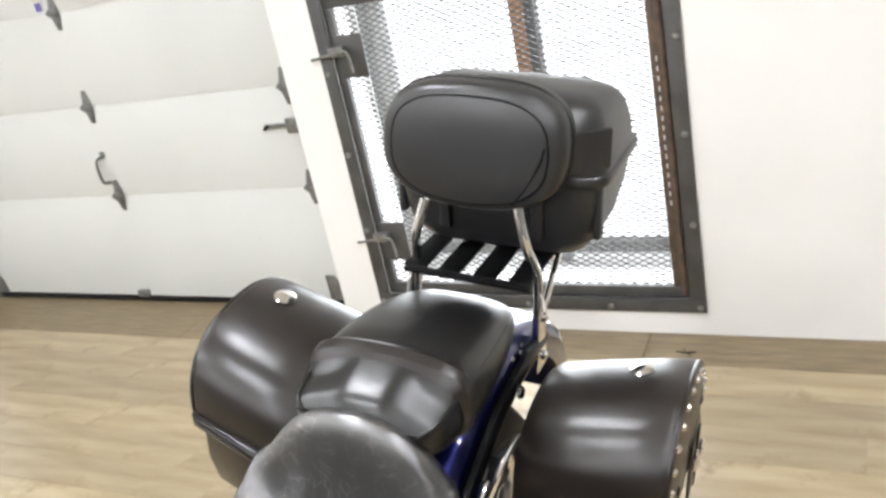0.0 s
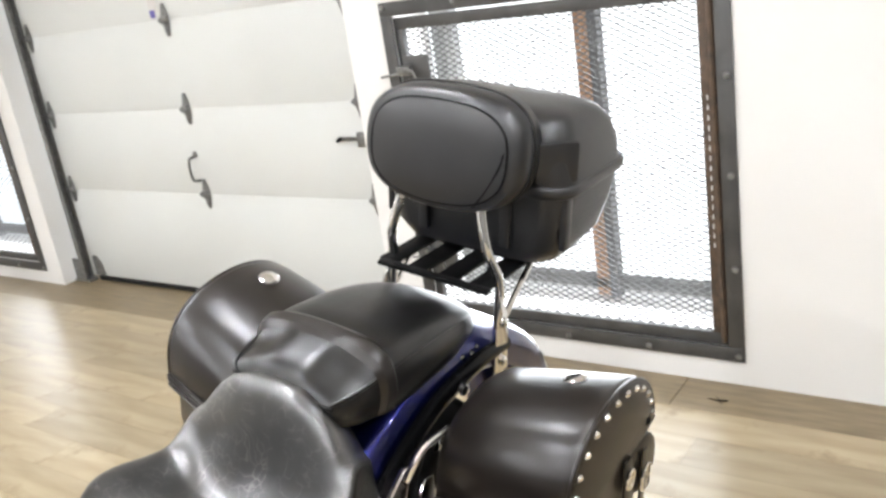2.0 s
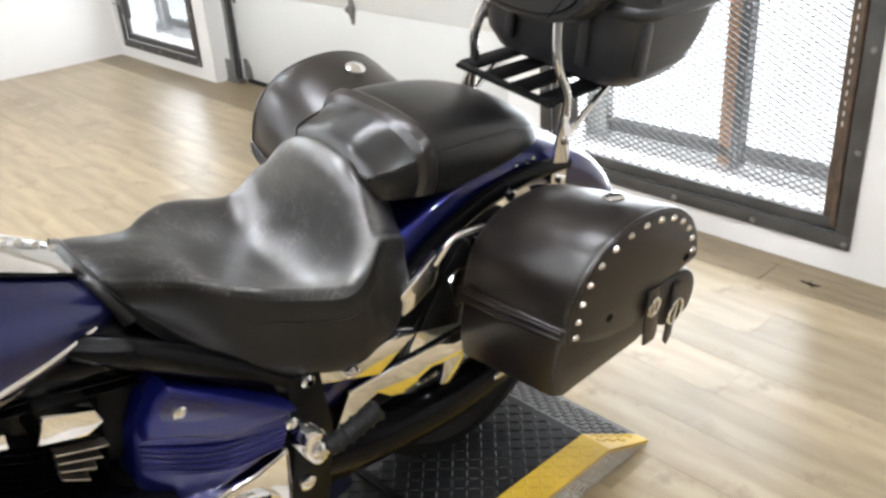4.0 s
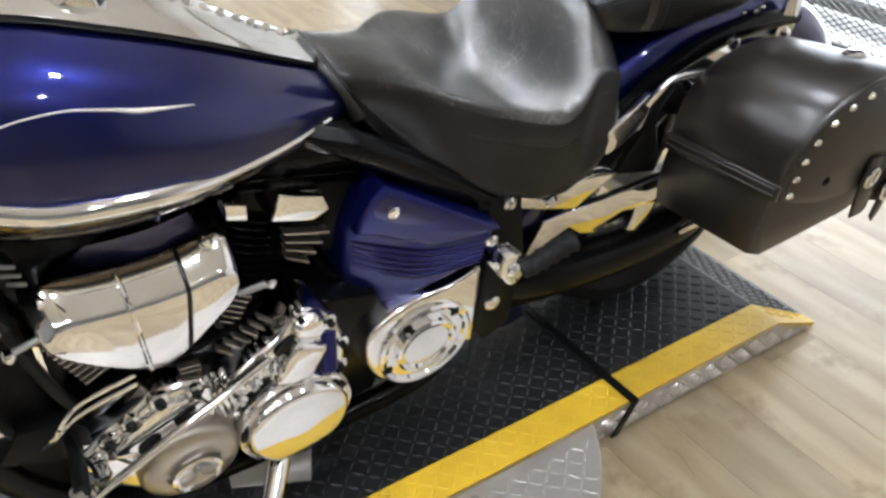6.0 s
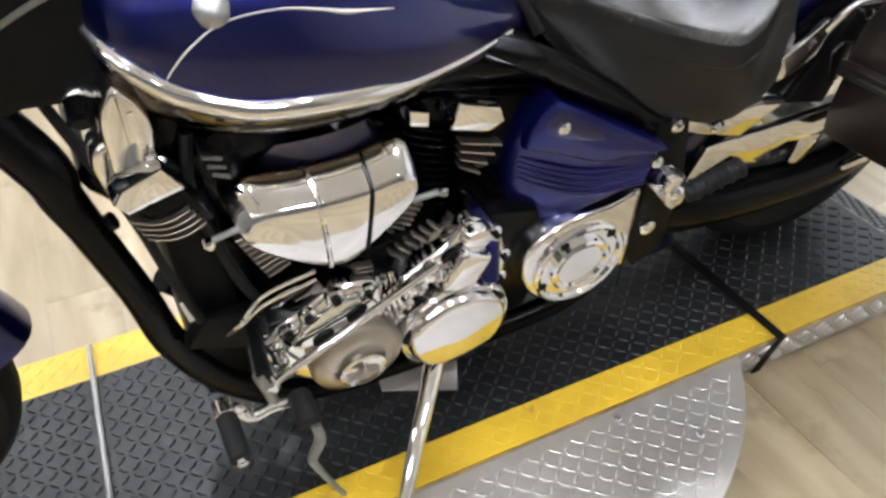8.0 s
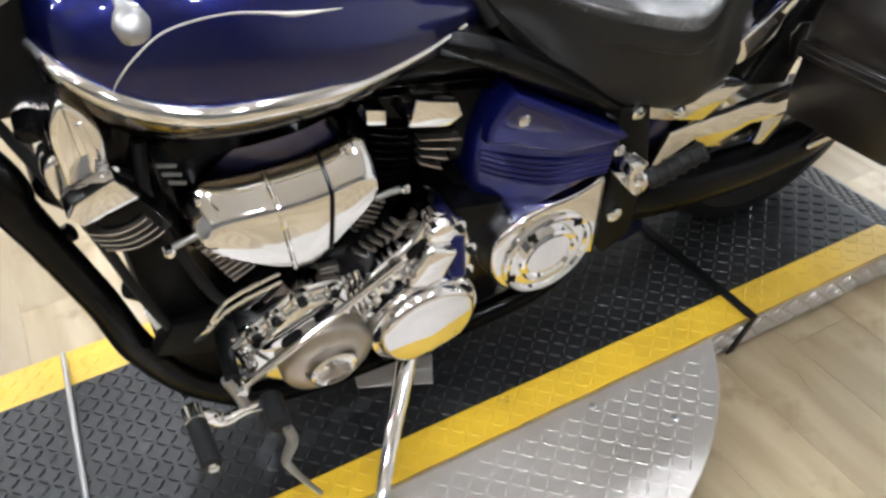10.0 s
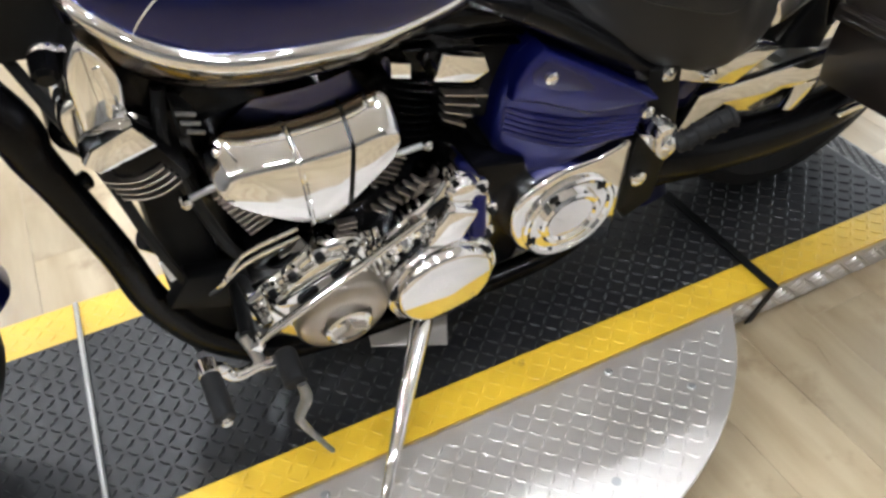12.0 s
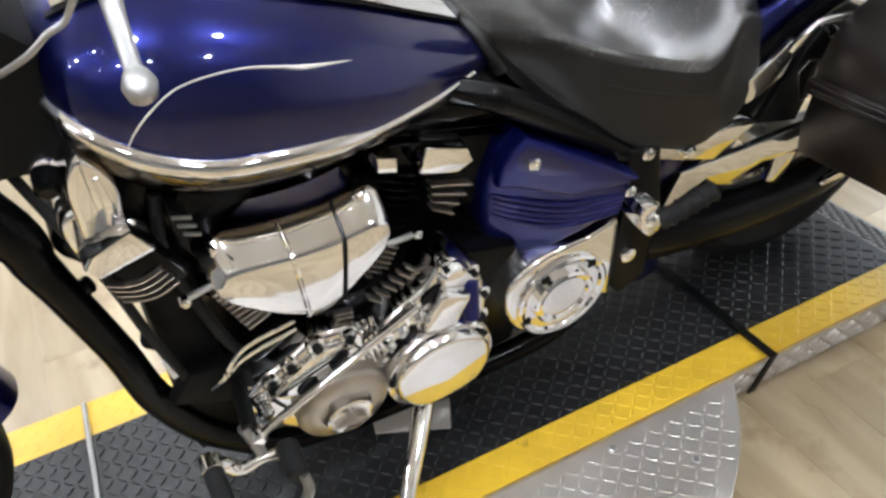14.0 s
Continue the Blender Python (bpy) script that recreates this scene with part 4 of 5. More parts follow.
def pad_shape(grow, v, lean=0.15):
    return [Vector((x * grow, v + ((z - 1.19) * grow) * lean, 1.195 + (z - 1.195) * grow)) for x, z in PAD]


pad = S("backrest_pad", skin([pad_shape(0.40, 1.100), pad_shape(0.70, 1.103), pad_shape(0.83, 1.108), pad_shape(0.845, 1.113), pad_shape(0.93, 1.116), pad_shape(0.985, 1.128), pad_shape(1.0, 1.142), pad_shape(1.0, 1.165), pad_shape(0.99, 1.170), pad_shape(0.985, 1.195), pad_shape(0.95, 1.205)]), PAD_VINYL, "black vinyl backrest pad")
S("pad_piping", tube([p + Vector((0, -0.001, 0)) for p in pad_shape(1.0, 1.166)[::2]], 0.004, 8, 3, closed=True), VINYL, "", pad)
S("pad_seam", tube([p for p in pad_shape(0.84, 1.109)[::2]], 0.0022, 6, 3, closed=True), BLACK, "", pad)
S("pad_stitch", tube([(0.094, 1.094, 1.098), (0.120, 1.098, 1.135), (0.145, 1.104, 1.185), (0.152, 1.110, 1.215)], 0.0022, 6), BLACK, "", pad)
for s in (1, -1):
    up = S("upright_tube", tube([(s * 0.137, 1.13, 0.74), (s * 0.135, 1.135, 0.83), (s * 0.133, 1.140, 0.93), (s * 0.118, 1.118, 1.00), (s * 0.098, 1.125, 1.075), (s * 0.090, 1.14, 1.13)], 0.0105, 12), CHROME, "bent chrome tube")
    S("mount_plate", slab([(1.105, 0.725), (1.160, 0.725), (1.155, 0.86), (1.130, 0.90), (1.112, 0.86)], s * 0.140, s * 0.148, 0.002), CHROME, "", up)
    S("mount_bolt", lathe((s * 0.148, 1.135, 0.845), (s, 1.135, 0.845), [(0.011, 0), (0.011, 0.005), (0.006, 0.009)], 12), CHROME, "", up)
    S("mount_bolt", lathe((s * 0.148, 1.135, 0.755), (s, 1.135, 0.755), [(0.011, 0), (0.011, 0.005), (0.006, 0.009)], 12), CHROME, "", up)
    S("rack_stay", tube([(s * 0.142, 1.14, 0.84), (s * 0.140, 1.22, 0.90), (s * 0.135, 1.30, 0.945)], 0.007, 8), CHROME)
rack = S("luggage_rack", slab([(-0.135, 1.085), (0.135, 1.085), (0.135, 1.105), (-0.135, 1.105)], 0.923, 0.933, 0.002, "z"), BLACK, "slotted black luggage rack")
for x in (-0.145, -0.069, 0.007, 0.083):
    S("rack_bar", moved(block(x, x + 0.048, 1.105, 1.36, 0.924, 0.932, 0.002), Matrix.Translation((0, 0, 0))), BLACK, "", rack)
S("rack_end", block(-0.14, 0.14, 1.36, 1.385, 0.9235, 0.9325, 0.002), BLACK, "", rack)
S("rack_mount", block(-0.10, 0.10, 1.24, 1.34, 0.933, 0.945, 0.004), BLACK, "", rack)


# hard luggage case behind the backrest
def case_ring(z, hw, v0, v1, r=0.07):
    pts = []
    r = min(r, (v1 - v0) / 2.1, hw * 0.9)
    for cx_, cy_, a0 in ((hw - r, v1 - r, 0), (-hw + r, v1 - r, 90), (-hw + r * 0.9, v0 + r * 0.9, 180), (hw - r * 0.9, v0 + r * 0.9, 270)):
        rr = r if a0 < 180 else r * 0.9
        for k in range(7):
            a = radians(a0 + 90 * k / 6)
            pts.append(Vector((cx_ + rr * math.cos(a), cy_ + rr * math.sin(a), z)))
    return pts


case = tagged(thing("top_case", "black hard plastic luggage case on the rack", "luggage case", pose(0.052, 0, DZ, 0, 10, 0)))
body = part("body", skin([case_ring(0.940, 0.15, 1.25, 1.41), case_ring(0.946, 0.182, 1.22, 1.445), case_ring(0.980, 0.206, 1.205, 1.475), case_ring(1.04, 0.218, 1.20, 1.50), case_ring(1.103, 0.224, 1.198, 1.515)]), DULL_BLACK, case, "", 50)
part("rim_band", skin([case_ring(1.100, 0.230, 1.196, 1.523), case_ring(1.105, 0.234, 1.194, 1.529), case_ring(1.120, 0.234, 1.194, 1.529), case_ring(1.125, 0.230, 1.196, 1.523)]), DULL_BLACK, case, "", 50)
part("lid", skin([case_ring(1.124, 0.227, 1.198, 1.514), case_ring(1.17, 0.222, 1.20, 1.508), case_ring(1.215, 0.212, 1.205, 1.488), case_ring(1.243, 0.202, 1.215, 1.45), case_ring(1.258, 0.178, 1.235, 1.42), case_ring(1.265, 0.12, 1.27, 1.36)]), DULL_BLACK, case, "domed black lid", 50)
for s in (1, -1):
    part("lid_recess", moved(block(-0.045, 0.045, -0.006, 0.006, 1.132, 1.215, 0.006), pose(s * 0.196, 1.222, 0, 0, 0, s * 45)), DULL_BLACK, case)
    part("rib", block(min(s * 0.206, s * 0.222), max(s * 0.206, s * 0.222), 1.225, 1.255, 0.985, 1.11, 0.006), DULL_BLACK, body)
    part("rib", block(s * 0.10 - 0.012, s * 0.10 + 0.012, 1.188, 1.205, 0.98, 1.11, 0.005), DULL_BLACK, body)
part("latch", block(-0.04, 0.04, 1.186, 1.20, 1.07, 1.13, 0.005), DULL_BLACK, body)

# ---- engine and frame ----
engine = thing("engine", "", "")
engine.parent = bike
engine["label"] = "chrome and black V-twin engine"


def E_(name, bm, material, label="", parent=None, smooth=40):
    return part(name, bm, material, parent or engine, label, smooth)


E_("crankcase", slab([(-0.30, 0.47), (-0.33, 0.36), (-0.28, 0.24), (-0.18, 0.20), (0.06, 0.19), (0.20, 0.21), (0.24, 0.36), (0.20, 0.48), (0.06, 0.52), (-0.14, 0.52)], -0.17, 0.17, 0.02), GLOSS_BLACK, "black crankcase")
E_("gear_housing", slab([(0.06, 0.50), (0.05, 0.30), (0.18, 0.22), (0.40, 0.20), (0.42, 0.48), (0.30, 0.50)], -0.16, 0.120, 0.015), BLACK)
# two finned barrels in a V
for name, base, tip in (("front_cylinder", (0, -0.17, 0.50), (0, -0.40, 0.80)), ("rear_cylinder", (0, 0.0, 0.50), (0, 0.07, 0.80))):
    a, c = Vector(base), Vector(tip)
    d = (c - a).normalized()
    n = (c - a).length
    cyl = E_(name, rod(a, a + d * n, 0.115, seg=36), GLOSS_BLACK, "black finned cylinder")
    for k in range(11):
        o = a + d * (0.03 + k * 0.0150)
        E_("fin", lathe(o, o + d, [(0.116, 0), (0.128, 0.001), (0.129, 0.004), (0.116, 0.0055)], 40), GLOSS_BLACK, "", cyl)
    h0 = a + d * (n - 0.075)
    m = frame_of(h0, h0 + d)
    E_("head", moved(block(-0.115, 0.115, -0.125, 0.125, 0, 0.11, 0.03, 3), m), GLOSS_BLACK, "black cylinder head", cyl)
    for k in range(4 if name == "rear_cylinder" else 0):
        E_("head_fin", moved(block(-0.125, 0.125, -0.135, 0.135, 0.006 + 0.018 * k, 0.011 + 0.018 * k, 0.002, 1), m), GLOSS_BLACK, "", cyl)


# rocker covers seen below the tank
def box_between(pts, u0, u1, bevel=0.008):
    return slab(pts, u0, u1, bevel)


E_("rocker_cover", box_between([(-0.476, 0.772), (-0.462, 0.792), (-0.407, 0.813), (-0.383, 0.770), (-0.462, 0.750)], 0.04, 0.195, 0.006), CHROME, "chrome rocker cover")
E_("rocker_cover", box_between([(0.012, 0.722), (0.026, 0.768), (0.096, 0.742), (0.106, 0.712), (0.078, 0.698)], 0.04, 0.175, 0.007), CHROME, "chrome rocker cover")
E_("breather_box", box_between([(-0.052, 0.772), (-0.020, 0.760), (-0.020, 0.732), (-0.052, 0.744)], 0.09, 0.165, 0.004), CHROME)
for k in range(4):
    a, c = Vector((-0.461 + 0.0045 * k, 0.732 - 0.0125 * k)), Vector((-0.385 + 0.0055 * k, 0.726 - 0.0105 * k))
    sag = [a.lerp(c, q / 6) - Vector((0, 0.014 * math.sin(math.pi * q / 6))) for q in range(7)]
    E_("side_fin", slab([(p.x, p.y) for p in sag] + [(p.x, p.y + 0.0034) for p in sag[::-1]], 0.10, 0.190, 0.0008, seg=1), SATIN)
    E_("side_fin", slab([(0.032, 0.690 - 0.016 * k), (0.106 - 0.012 * k, 0.664 - 0.016 * k), (0.105 - 0.012 * k, 0.6605 - 0.016 * k), (0.032, 0.6865 - 0.016 * k)], 0.152, 0.172, 0.0008, seg=1), SATIN)
# air intake cover
AIR = smooth_outline([(-0.337, 0.680), (-0.325, 0.706), (-0.300, 0.724), (-0.215, 0.713), (-0.137, 0.711), (-0.072, 0.720), (-0.045, 0.700), (-0.052, 0.655), (-0.100, 0.600), (-0.155, 0.548), (-0.190, 0.538), (-0.245, 0.574), (-0.300, 0.628)], 4)
AC = (-0.19, 0.575)
AIR_RINGS = [(0.98, 0.98, 0.09), (1.0, 1.0, 0.140), (1.0, 0.995, 0.150), (0.985, 0.97, 0.158), (0.93, 0.80, 0.198), (0.91, 0.76, 0.204), (0.88, 0.72, 0.2065), (0.5, 0.45, 0.209), (0.1, 0.1, 0.210)]


def air_ring(g, h, u):
    return [Vector((u, AC[0] + (v - AC[0]) * g, AC[1] + (w - AC[1]) * h)) for v, w in AIR]


air = E_("air_intake_cover", skin([air_ring(*r) for r in AIR_RINGS]), CHROME, "faceted teardrop chrome air intake cover", smooth=30)


def air_band(v, slant, r, material):
    """A strip that runs over the cover from its top edge, across the front, to its lower edge."""
    tops, lows = [], []
    for g, h, u in AIR_RINGS[1:8]:
        ring = air_ring(g, h, u)
        for out, best in ((tops, max), (lows, min)):
            cut = []
            for p, q in zip(ring, ring[1:] + ring[:1]):
                at = v + slant * (0.70 - (p.z + q.z) / 2)
                if (p.y - at) * (q.y - at) <= 0 and p.y != q.y:
                    cut.append(p.lerp(q, (at - p.y) / (q.y - p.y)))
            if cut:
                p = best(cut, key=lambda c: c.z)
                out.append((p.x + 0.0012, p.y, p.z))
    E_("cover_band", tube(tops + lows[::-1], r, 8, 3), material, "", air)


air_band(-0.128, -0.10, 0.0034, GLOSS_BLACK)
air_band(-0.212, 0.06, 0.0042, CHROME)
for v, w in ((-0.085, 0.716), (-0.062, 0.690), (-0.312, 0.705)):
    E_("cover_bolt", lathe((0.150, v, w), (1, v, w), [(0.010, 0), (0.010, 0.016), (0.005, 0.022)], 10), CHROME, "", air)
# round covers low on the left side
case_l = E_("generator_case", slab(smooth_outline([(-0.335, 0.395), (-0.296, 0.448), (-0.25, 0.472), (-0.20, 0.500), (-0.13, 0.484), (-0.10, 0.44), (-0.10, 0.30), (-0.19, 0.245), (-0.28, 0.30)], 4), 0.13, 0.216, 0.014, seg=3), CHROME, "chrome engine side case")
E_("case_step", slab(smooth_outline([(-0.285, 0.405), (-0.25, 0.452), (-0.20, 0.478), (-0.145, 0.462), (-0.13, 0.41), (-0.19, 0.38)], 4), 0.214, 0.228, 0.006), CHROME, "", case_l)
case_r = E_("clutch_case", slab(smooth_outline([(-0.112, 0.43), (-0.072, 0.482), (-0.012, 0.520), (0.028, 0.566), (0.080, 0.534), (0.108, 0.452), (0.100, 0.36), (0.055, 0.275), (-0.06, 0.265), (-0.115, 0.33)], 4), 0.13, 0.222, 0.014, seg=3), CHROME, "chrome engine side case")
E_("case_block", moved(block(-0.028, 0.028, -0.032, 0.032, -0.045, 0.045, 0.012, 3), pose(0.222, 0.018, 0.470, -28, 0, 0)), CHROME, "", case_r)
for k in range(3):
    E_("case_ridge", tube([(0.205, -0.128 + 0.011 * k, 0.492), (0.226, -0.122 + 0.011 * k, 0.450), (0.224, -0.112 + 0.010 * k, 0.400)], 0.0042, 8), CHROME, "", case_r)
CX = Vector((0.185, 0.004, 0.336))
CD = Vector((0.998, 0, -0.062))
clutch = E_("clutch_cover", lathe(CX, CX + CD, [(0.107, 0), (0.107, 0.040), (0.106, 0.050), (0.103, 0.055), (0.100, 0.055), (0.098, 0.050), (0.094, 0.050), (0.092, 0.066), (0.088, 0.072), (0.082, 0.074), (0.02, 0.075)], 64), CHROME, "large round chrome cover", case_r)
for k in range(5):
    a = k * math.tau / 5 + 0.5
    E_("cover_clip", moved(block(-0.006, 0.006, -0.010, 0.010, -0.006, 0.006, 0.002), pose(0.240, 0.004 + 0.096 * math.cos(a), 0.333 + 0.096 * math.sin(a), math.degrees(a) + 90, 0, 0)), BLACK, "", case_r)
alt = E_("generator_cover", lathe((0.188, -0.182, 0.344), (1, -0.182, 0.308), [(0.088, 0), (0.088, 0.012), (0.083, 0.014), (0.083, 0.048), (0.079, 0.056), (0.073, 0.060), (0.050, 0.066), (0.046, 0.065), (0.044, 0.058)], 56), BRONZE, "satin bronze-grey round cover", case_l)
E_("cover_cap", lathe((0.246, -0.178, 0.322), (1, -0.178, 0.288), [(0.042, 0), (0.042, 0.010), (0.037, 0.013), (0.036, 0.008), (0.01, 0.008)], 36), CHROME, "chrome cap with a raised crest", case_l)
E_("cap_crest", slab([(-0.208, 0.314), (-0.184, 0.324), (-0.178, 0.342), (-0.172, 0.324), (-0.148, 0.314), (-0.176, 0.304)], 0.251, 0.262, 0.001, seg=1), SATIN, "", case_l)
E_("cover_mark", block(0.238, 0.2495, -0.186, -0.173, 0.380, 0.392, 0.001), GLOSS_BLACK, "", case_l)
E_("sensor", rod((0.212, 0.075, 0.495), (0.240, 0.066, 0.425), 0.017, 0.015, 16), SIDE_BLUE, "", case_r)
E_("sensor_cap", lathe((0.205, 0.040, 0.530), (1, 0.040, 0.530), [(0.030, 0), (0.030, 0.020), (0.022, 0.030), (0.01, 0.032)], 24), CHROME, "", case_r)
BOSS = [(-0.310, 0.405, 0.012), (-0.287, 0.440, 0.013), (-0.252, 0.463, 0.013), (-0.205, 0.488, 0.014), (-0.150, 0.478, 0.011), (0.078, 0.520, 0.011), (0.100, 0.455, 0.011), (0.096, 0.40, 0.012), (0.028, 0.552, 0.011)]
for v, w, r in BOSS:
    E_("case_boss", lathe((0.210, v, w), (1, v, w), [(r * 1.25, 0), (r * 1.25, 0.010), (r, 0.013)], 16), CHROME, "", case_l if v < -0.1 else case_r)
    E_("hex_bolt", lathe((0.221, v, w), (1, v, w), [(r * 0.62, 0), (r * 0.62, 0.008), (r * 0.5, 0.010)], 6), BLACK, "", case_l if v < -0.1 else case_r)
for v, w, r in ((-0.062, 0.452, 0.015), (-0.040, 0.490, 0.012), (-0.030, 0.470, 0.016), (-0.085, 0.425, 0.012), (-0.098, 0.398, 0.010)):
    E_("linkage_boss", lathe((0.215, v, w), (1, v, w), [(r, 0), (r, 0.016), (r * 0.6, 0.021), (r * 0.5, 0.014)], 16), CHROME, "", case_r)
# black patches laid on the chrome, for the shade in gaps between parts
for v, w, a in ((-0.235, 0.415, 20), (-0.175, 0.448, 25), (-0.072, 0.408, 40), (-0.048, 0.430, 30), (-0.005, 0.508, 30), (0.072, 0.475, -40), (-0.10, 0.452, 60)):
    E_("case_gap", moved(slab(smooth_outline([(-0.020, -0.007), (0, -0.010), (0.020, -0.003), (0.016, 0.009), (-0.012, 0.008)], 3), 0.0, 0.006, 0.001), pose(0.222 if v > -0.11 else 0.226, v, w, a, 0, 0)), GLOSS_BLACK, "", case_l if v < -0.11 else case_r)
E_("shift_rod", rod((0.262, -0.33, 0.385), (0.240, -0.035, 0.512), 0.0065, seg=12), CHROME, "long chrome linkage rod")
E_("shift_rod", rod((0.250, -0.315, 0.385), (0.230, -0.045, 0.500), 0.0035, seg=10), BLACK)
E_("rod_end", lathe((0.245, -0.338, 0.380), (1, -0.338, 0.380), [(0.016, 0), (0.016, 0.022), (0.010, 0.027)], 14), CHROME)
E_("rod_end", lathe((0.225, -0.310, 0.402), (1, -0.310, 0.402), [(0.013, 0), (0.013, 0.018), (0.008, 0.023)], 14), CHROME)
for dx in (0.0, 0.020):
    E_("oil_line", tube([(0.17, -0.365 - dx * 0.5, 0.425), (0.185, -0.351, 0.456 + dx * 0.3), (0.19, -0.311, 0.493 + dx), (0.19, -0.225, 0.512 + dx)], 0.0038, 8), CHROME, "thin chrome oil line")
# banks of bright cooling fins that show between the covers
def fin_bank(n, a0, a1, b0, b1, u0, u1, t, material=SATIN):
    for k in range(n):
        f = k / (n - 1)
        p = Vector(a0).lerp(Vector(b0), f)
        q = Vector(a1).lerp(Vector(b1), f)
        d = (q - p).normalized()
        s_ = Vector((-d.y, d.x)) * t / 2
        E_("cooling_fin", slab([tuple(p - s_), tuple(q - s_), tuple(q + s_), tuple(p + s_)], u0, u1, 0.0008, seg=1), material)


fin_bank(9, (-0.330, 0.603), (-0.292, 0.612), (-0.290, 0.505), (-0.252, 0.523), 0.132, 0.150, 0.0046)
fin_bank(10, (-0.100, 0.495), (-0.070, 0.475), (-0.052, 0.585), (-0.024, 0.562), 0.136, 0.152, 0.0042)
fin_bank(4, (-0.162, 0.512), (-0.130, 0.506), (-0.160, 0.482), (-0.130, 0.470), 0.182, 0.196, 0.0038)
fin_bank(6, (-0.100, 0.522), (-0.078, 0.500), (-0.030, 0.560), (-0.008, 0.535), 0.182, 0.196, 0.0038)
E_("rear_fin_block", slab([(0.03, 0.70), (0.104, 0.675), (0.085, 0.605), (0.035, 0.615)], 0.04, 0.156, 0.01), GLOSS_BLACK, "black fin block")
for p, q in (((0.168, -0.370, 0.638), (0.172, -0.307, 0.655)), ((0.168, -0.050, 0.598), (0.172, 0.002, 0.603))):
    E_("lift_tube", rod(p, q, 0.0055, seg=10), STEEL)
    o = q if p[1] > -0.2 else p
    E_("tube_bolt", lathe((0.166, o[1], o[2]), (1, o[1], o[2]), [(0.009, 0), (0.009, 0.012), (0.005, 0.016)], 12), CHROME)
E_("fin_block", slab([(-0.455, 0.752), (-0.388, 0.766), (-0.352, 0.690), (-0.40, 0.665), (-0.435, 0.680)], 0.04, 0.180, 0.01), GLOSS_BLACK, "black fin block")

# plain covers farther back
def flare(b):
    """Turns a side panel outwards towards the rear."""
    for p in b.verts:
        p.co.x += 0.42 * (p.co.y - 0.19)
    return b


side_cover = P("side_cover", flare(slab([(0.205, 0.712), (0.182, 0.688), (0.166, 0.650), (0.152, 0.611), (0.145, 0.526), (0.157, 0.465), (0.200, 0.432), (0.257, 0.442), (0.33, 0.494), (0.377, 0.543), (0.388, 0.581), (0.381, 0.612), (0.281, 0.668)], 0.06, 0.150, 0.016, seg=4)), SIDE_BLUE, None, "dark blue ribbed side cover")
P("cover_top", flare(slab([(0.205, 0.717), (0.184, 0.692), (0.167, 0.652), (0.162, 0.616), (0.201, 0.611), (0.282, 0.585), (0.362, 0.606), (0.386, 0.616), (0.281, 0.674)], 0.12, 0.168, 0.009, seg=3)), SIDE_BLUE, side_cover, "smooth raised upper panel")
# flat patch around the bolt; a darker blue gives the recess its shade
P("bolt_recess", flare(slab([(0.205, 0.700), (0.187, 0.674), (0.190, 0.655), (0.231, 0.640), (0.285, 0.640), (0.262, 0.668)], 0.160, 0.1692, 0.0010)), BLUE, side_cover)
for k in range(5):
    f = k / 4
    P("rib", flare(tube([(0.146, 0.160, 0.590 - 0.047 * f), (0.151, 0.205, 0.574 - 0.049 * f), (0.151, 0.279, 0.559 - 0.053 * f), (0.147, 0.374 - 0.006 * f, 0.569 - 0.038 * f)], 0.0062, 8)), SIDE_BLUE, side_cover)
for v, w, u in ((0.214, 0.668, 0.177), (0.381, 0.578, 0.228)):
    P("cover_bolt", lathe((u, v, w), (1, v, w), [(0.012, 0), (0.012, 0.007), (0.008, 0.010), (0.006, 0.007)], 16), CHROME, side_cover)
pulley = P("pulley_cover", slab(smooth_outline([(0.398, 0.472), (0.402, 0.40), (0.404, 0.23), (0.395, 0.205), (0.30, 0.225), (0.225, 0.25), (0.180, 0.29), (0.160, 0.36), (0.178, 0.42), (0.25, 0.455), (0.33, 0.462), (0.385, 0.478)], 3), 0.15, 0.200, 0.010, seg=3), CHROME, None, "chrome pulley cover")
for r, h in ((0.098, 0.010), (0.064, 0.016)):
    P("cover_ring", lathe((0.198, 0.282, 0.338), (1, 0.282, 0.338), [(r, 0), (r, h), (r - 0.005, h + 0.004), (r - 0.012, h + 0.002), (r - 0.016, h - 0.004), (0.01, h - 0.004)], 44), CHROME, pulley)
for k in range(3):
    a = 0.9 + k * 1.25
    P("ring_mark", block(0.211, 0.2165, 0.282 + 0.086 * math.cos(a) - 0.008, 0.282 + 0.086 * math.cos(a) + 0.008, 0.338 + 0.086 * math.sin(a) - 0.007, 0.338 + 0.086 * math.sin(a) + 0.007, 0.001), BLACK, pulley)

# frame
both("main_frame_plate", lambda s: slab([(0.40, 0.63), (0.47, 0.62), (0.50, 0.46), (0.49, 0.28), (0.43, 0.25), (0.40, 0.30), (0.41, 0.48)], s * 0.15, s * 0.195, 0.008), BLACK, None, "black pivot plate")
both("rear_frame_rail", lambda s: slab([(0.437, 0.596), (0.433, 0.626), (0.461, 0.628), (0.57, 0.590), (0.627, 0.597), (0.675, 0.592), (0.705, 0.582), (0.655, 0.552), (0.61, 0.524), (0.52, 0.560)], s * 0.160, s * 0.190, 0.005), CHROME, None, "chrome frame rail under the seat")
both("shock_cover", lambda s: slab([(0.505, 0.439), (0.537, 0.521), (0.693, 0.522), (0.860, 0.523), (0.885, 0.479), (0.851, 0.456), (0.835, 0.411), (0.812, 0.388), (0.777, 0.403), (0.783, 0.440), (0.782, 0.460), (0.750, 0.466), (0.717, 0.456), (0.703, 0.427), (0.64, 0.451), (0.606, 0.480)], s * 0.172, s * 0.190, 0.004), CHROME, None, "chrome stay plate above the swing arm")
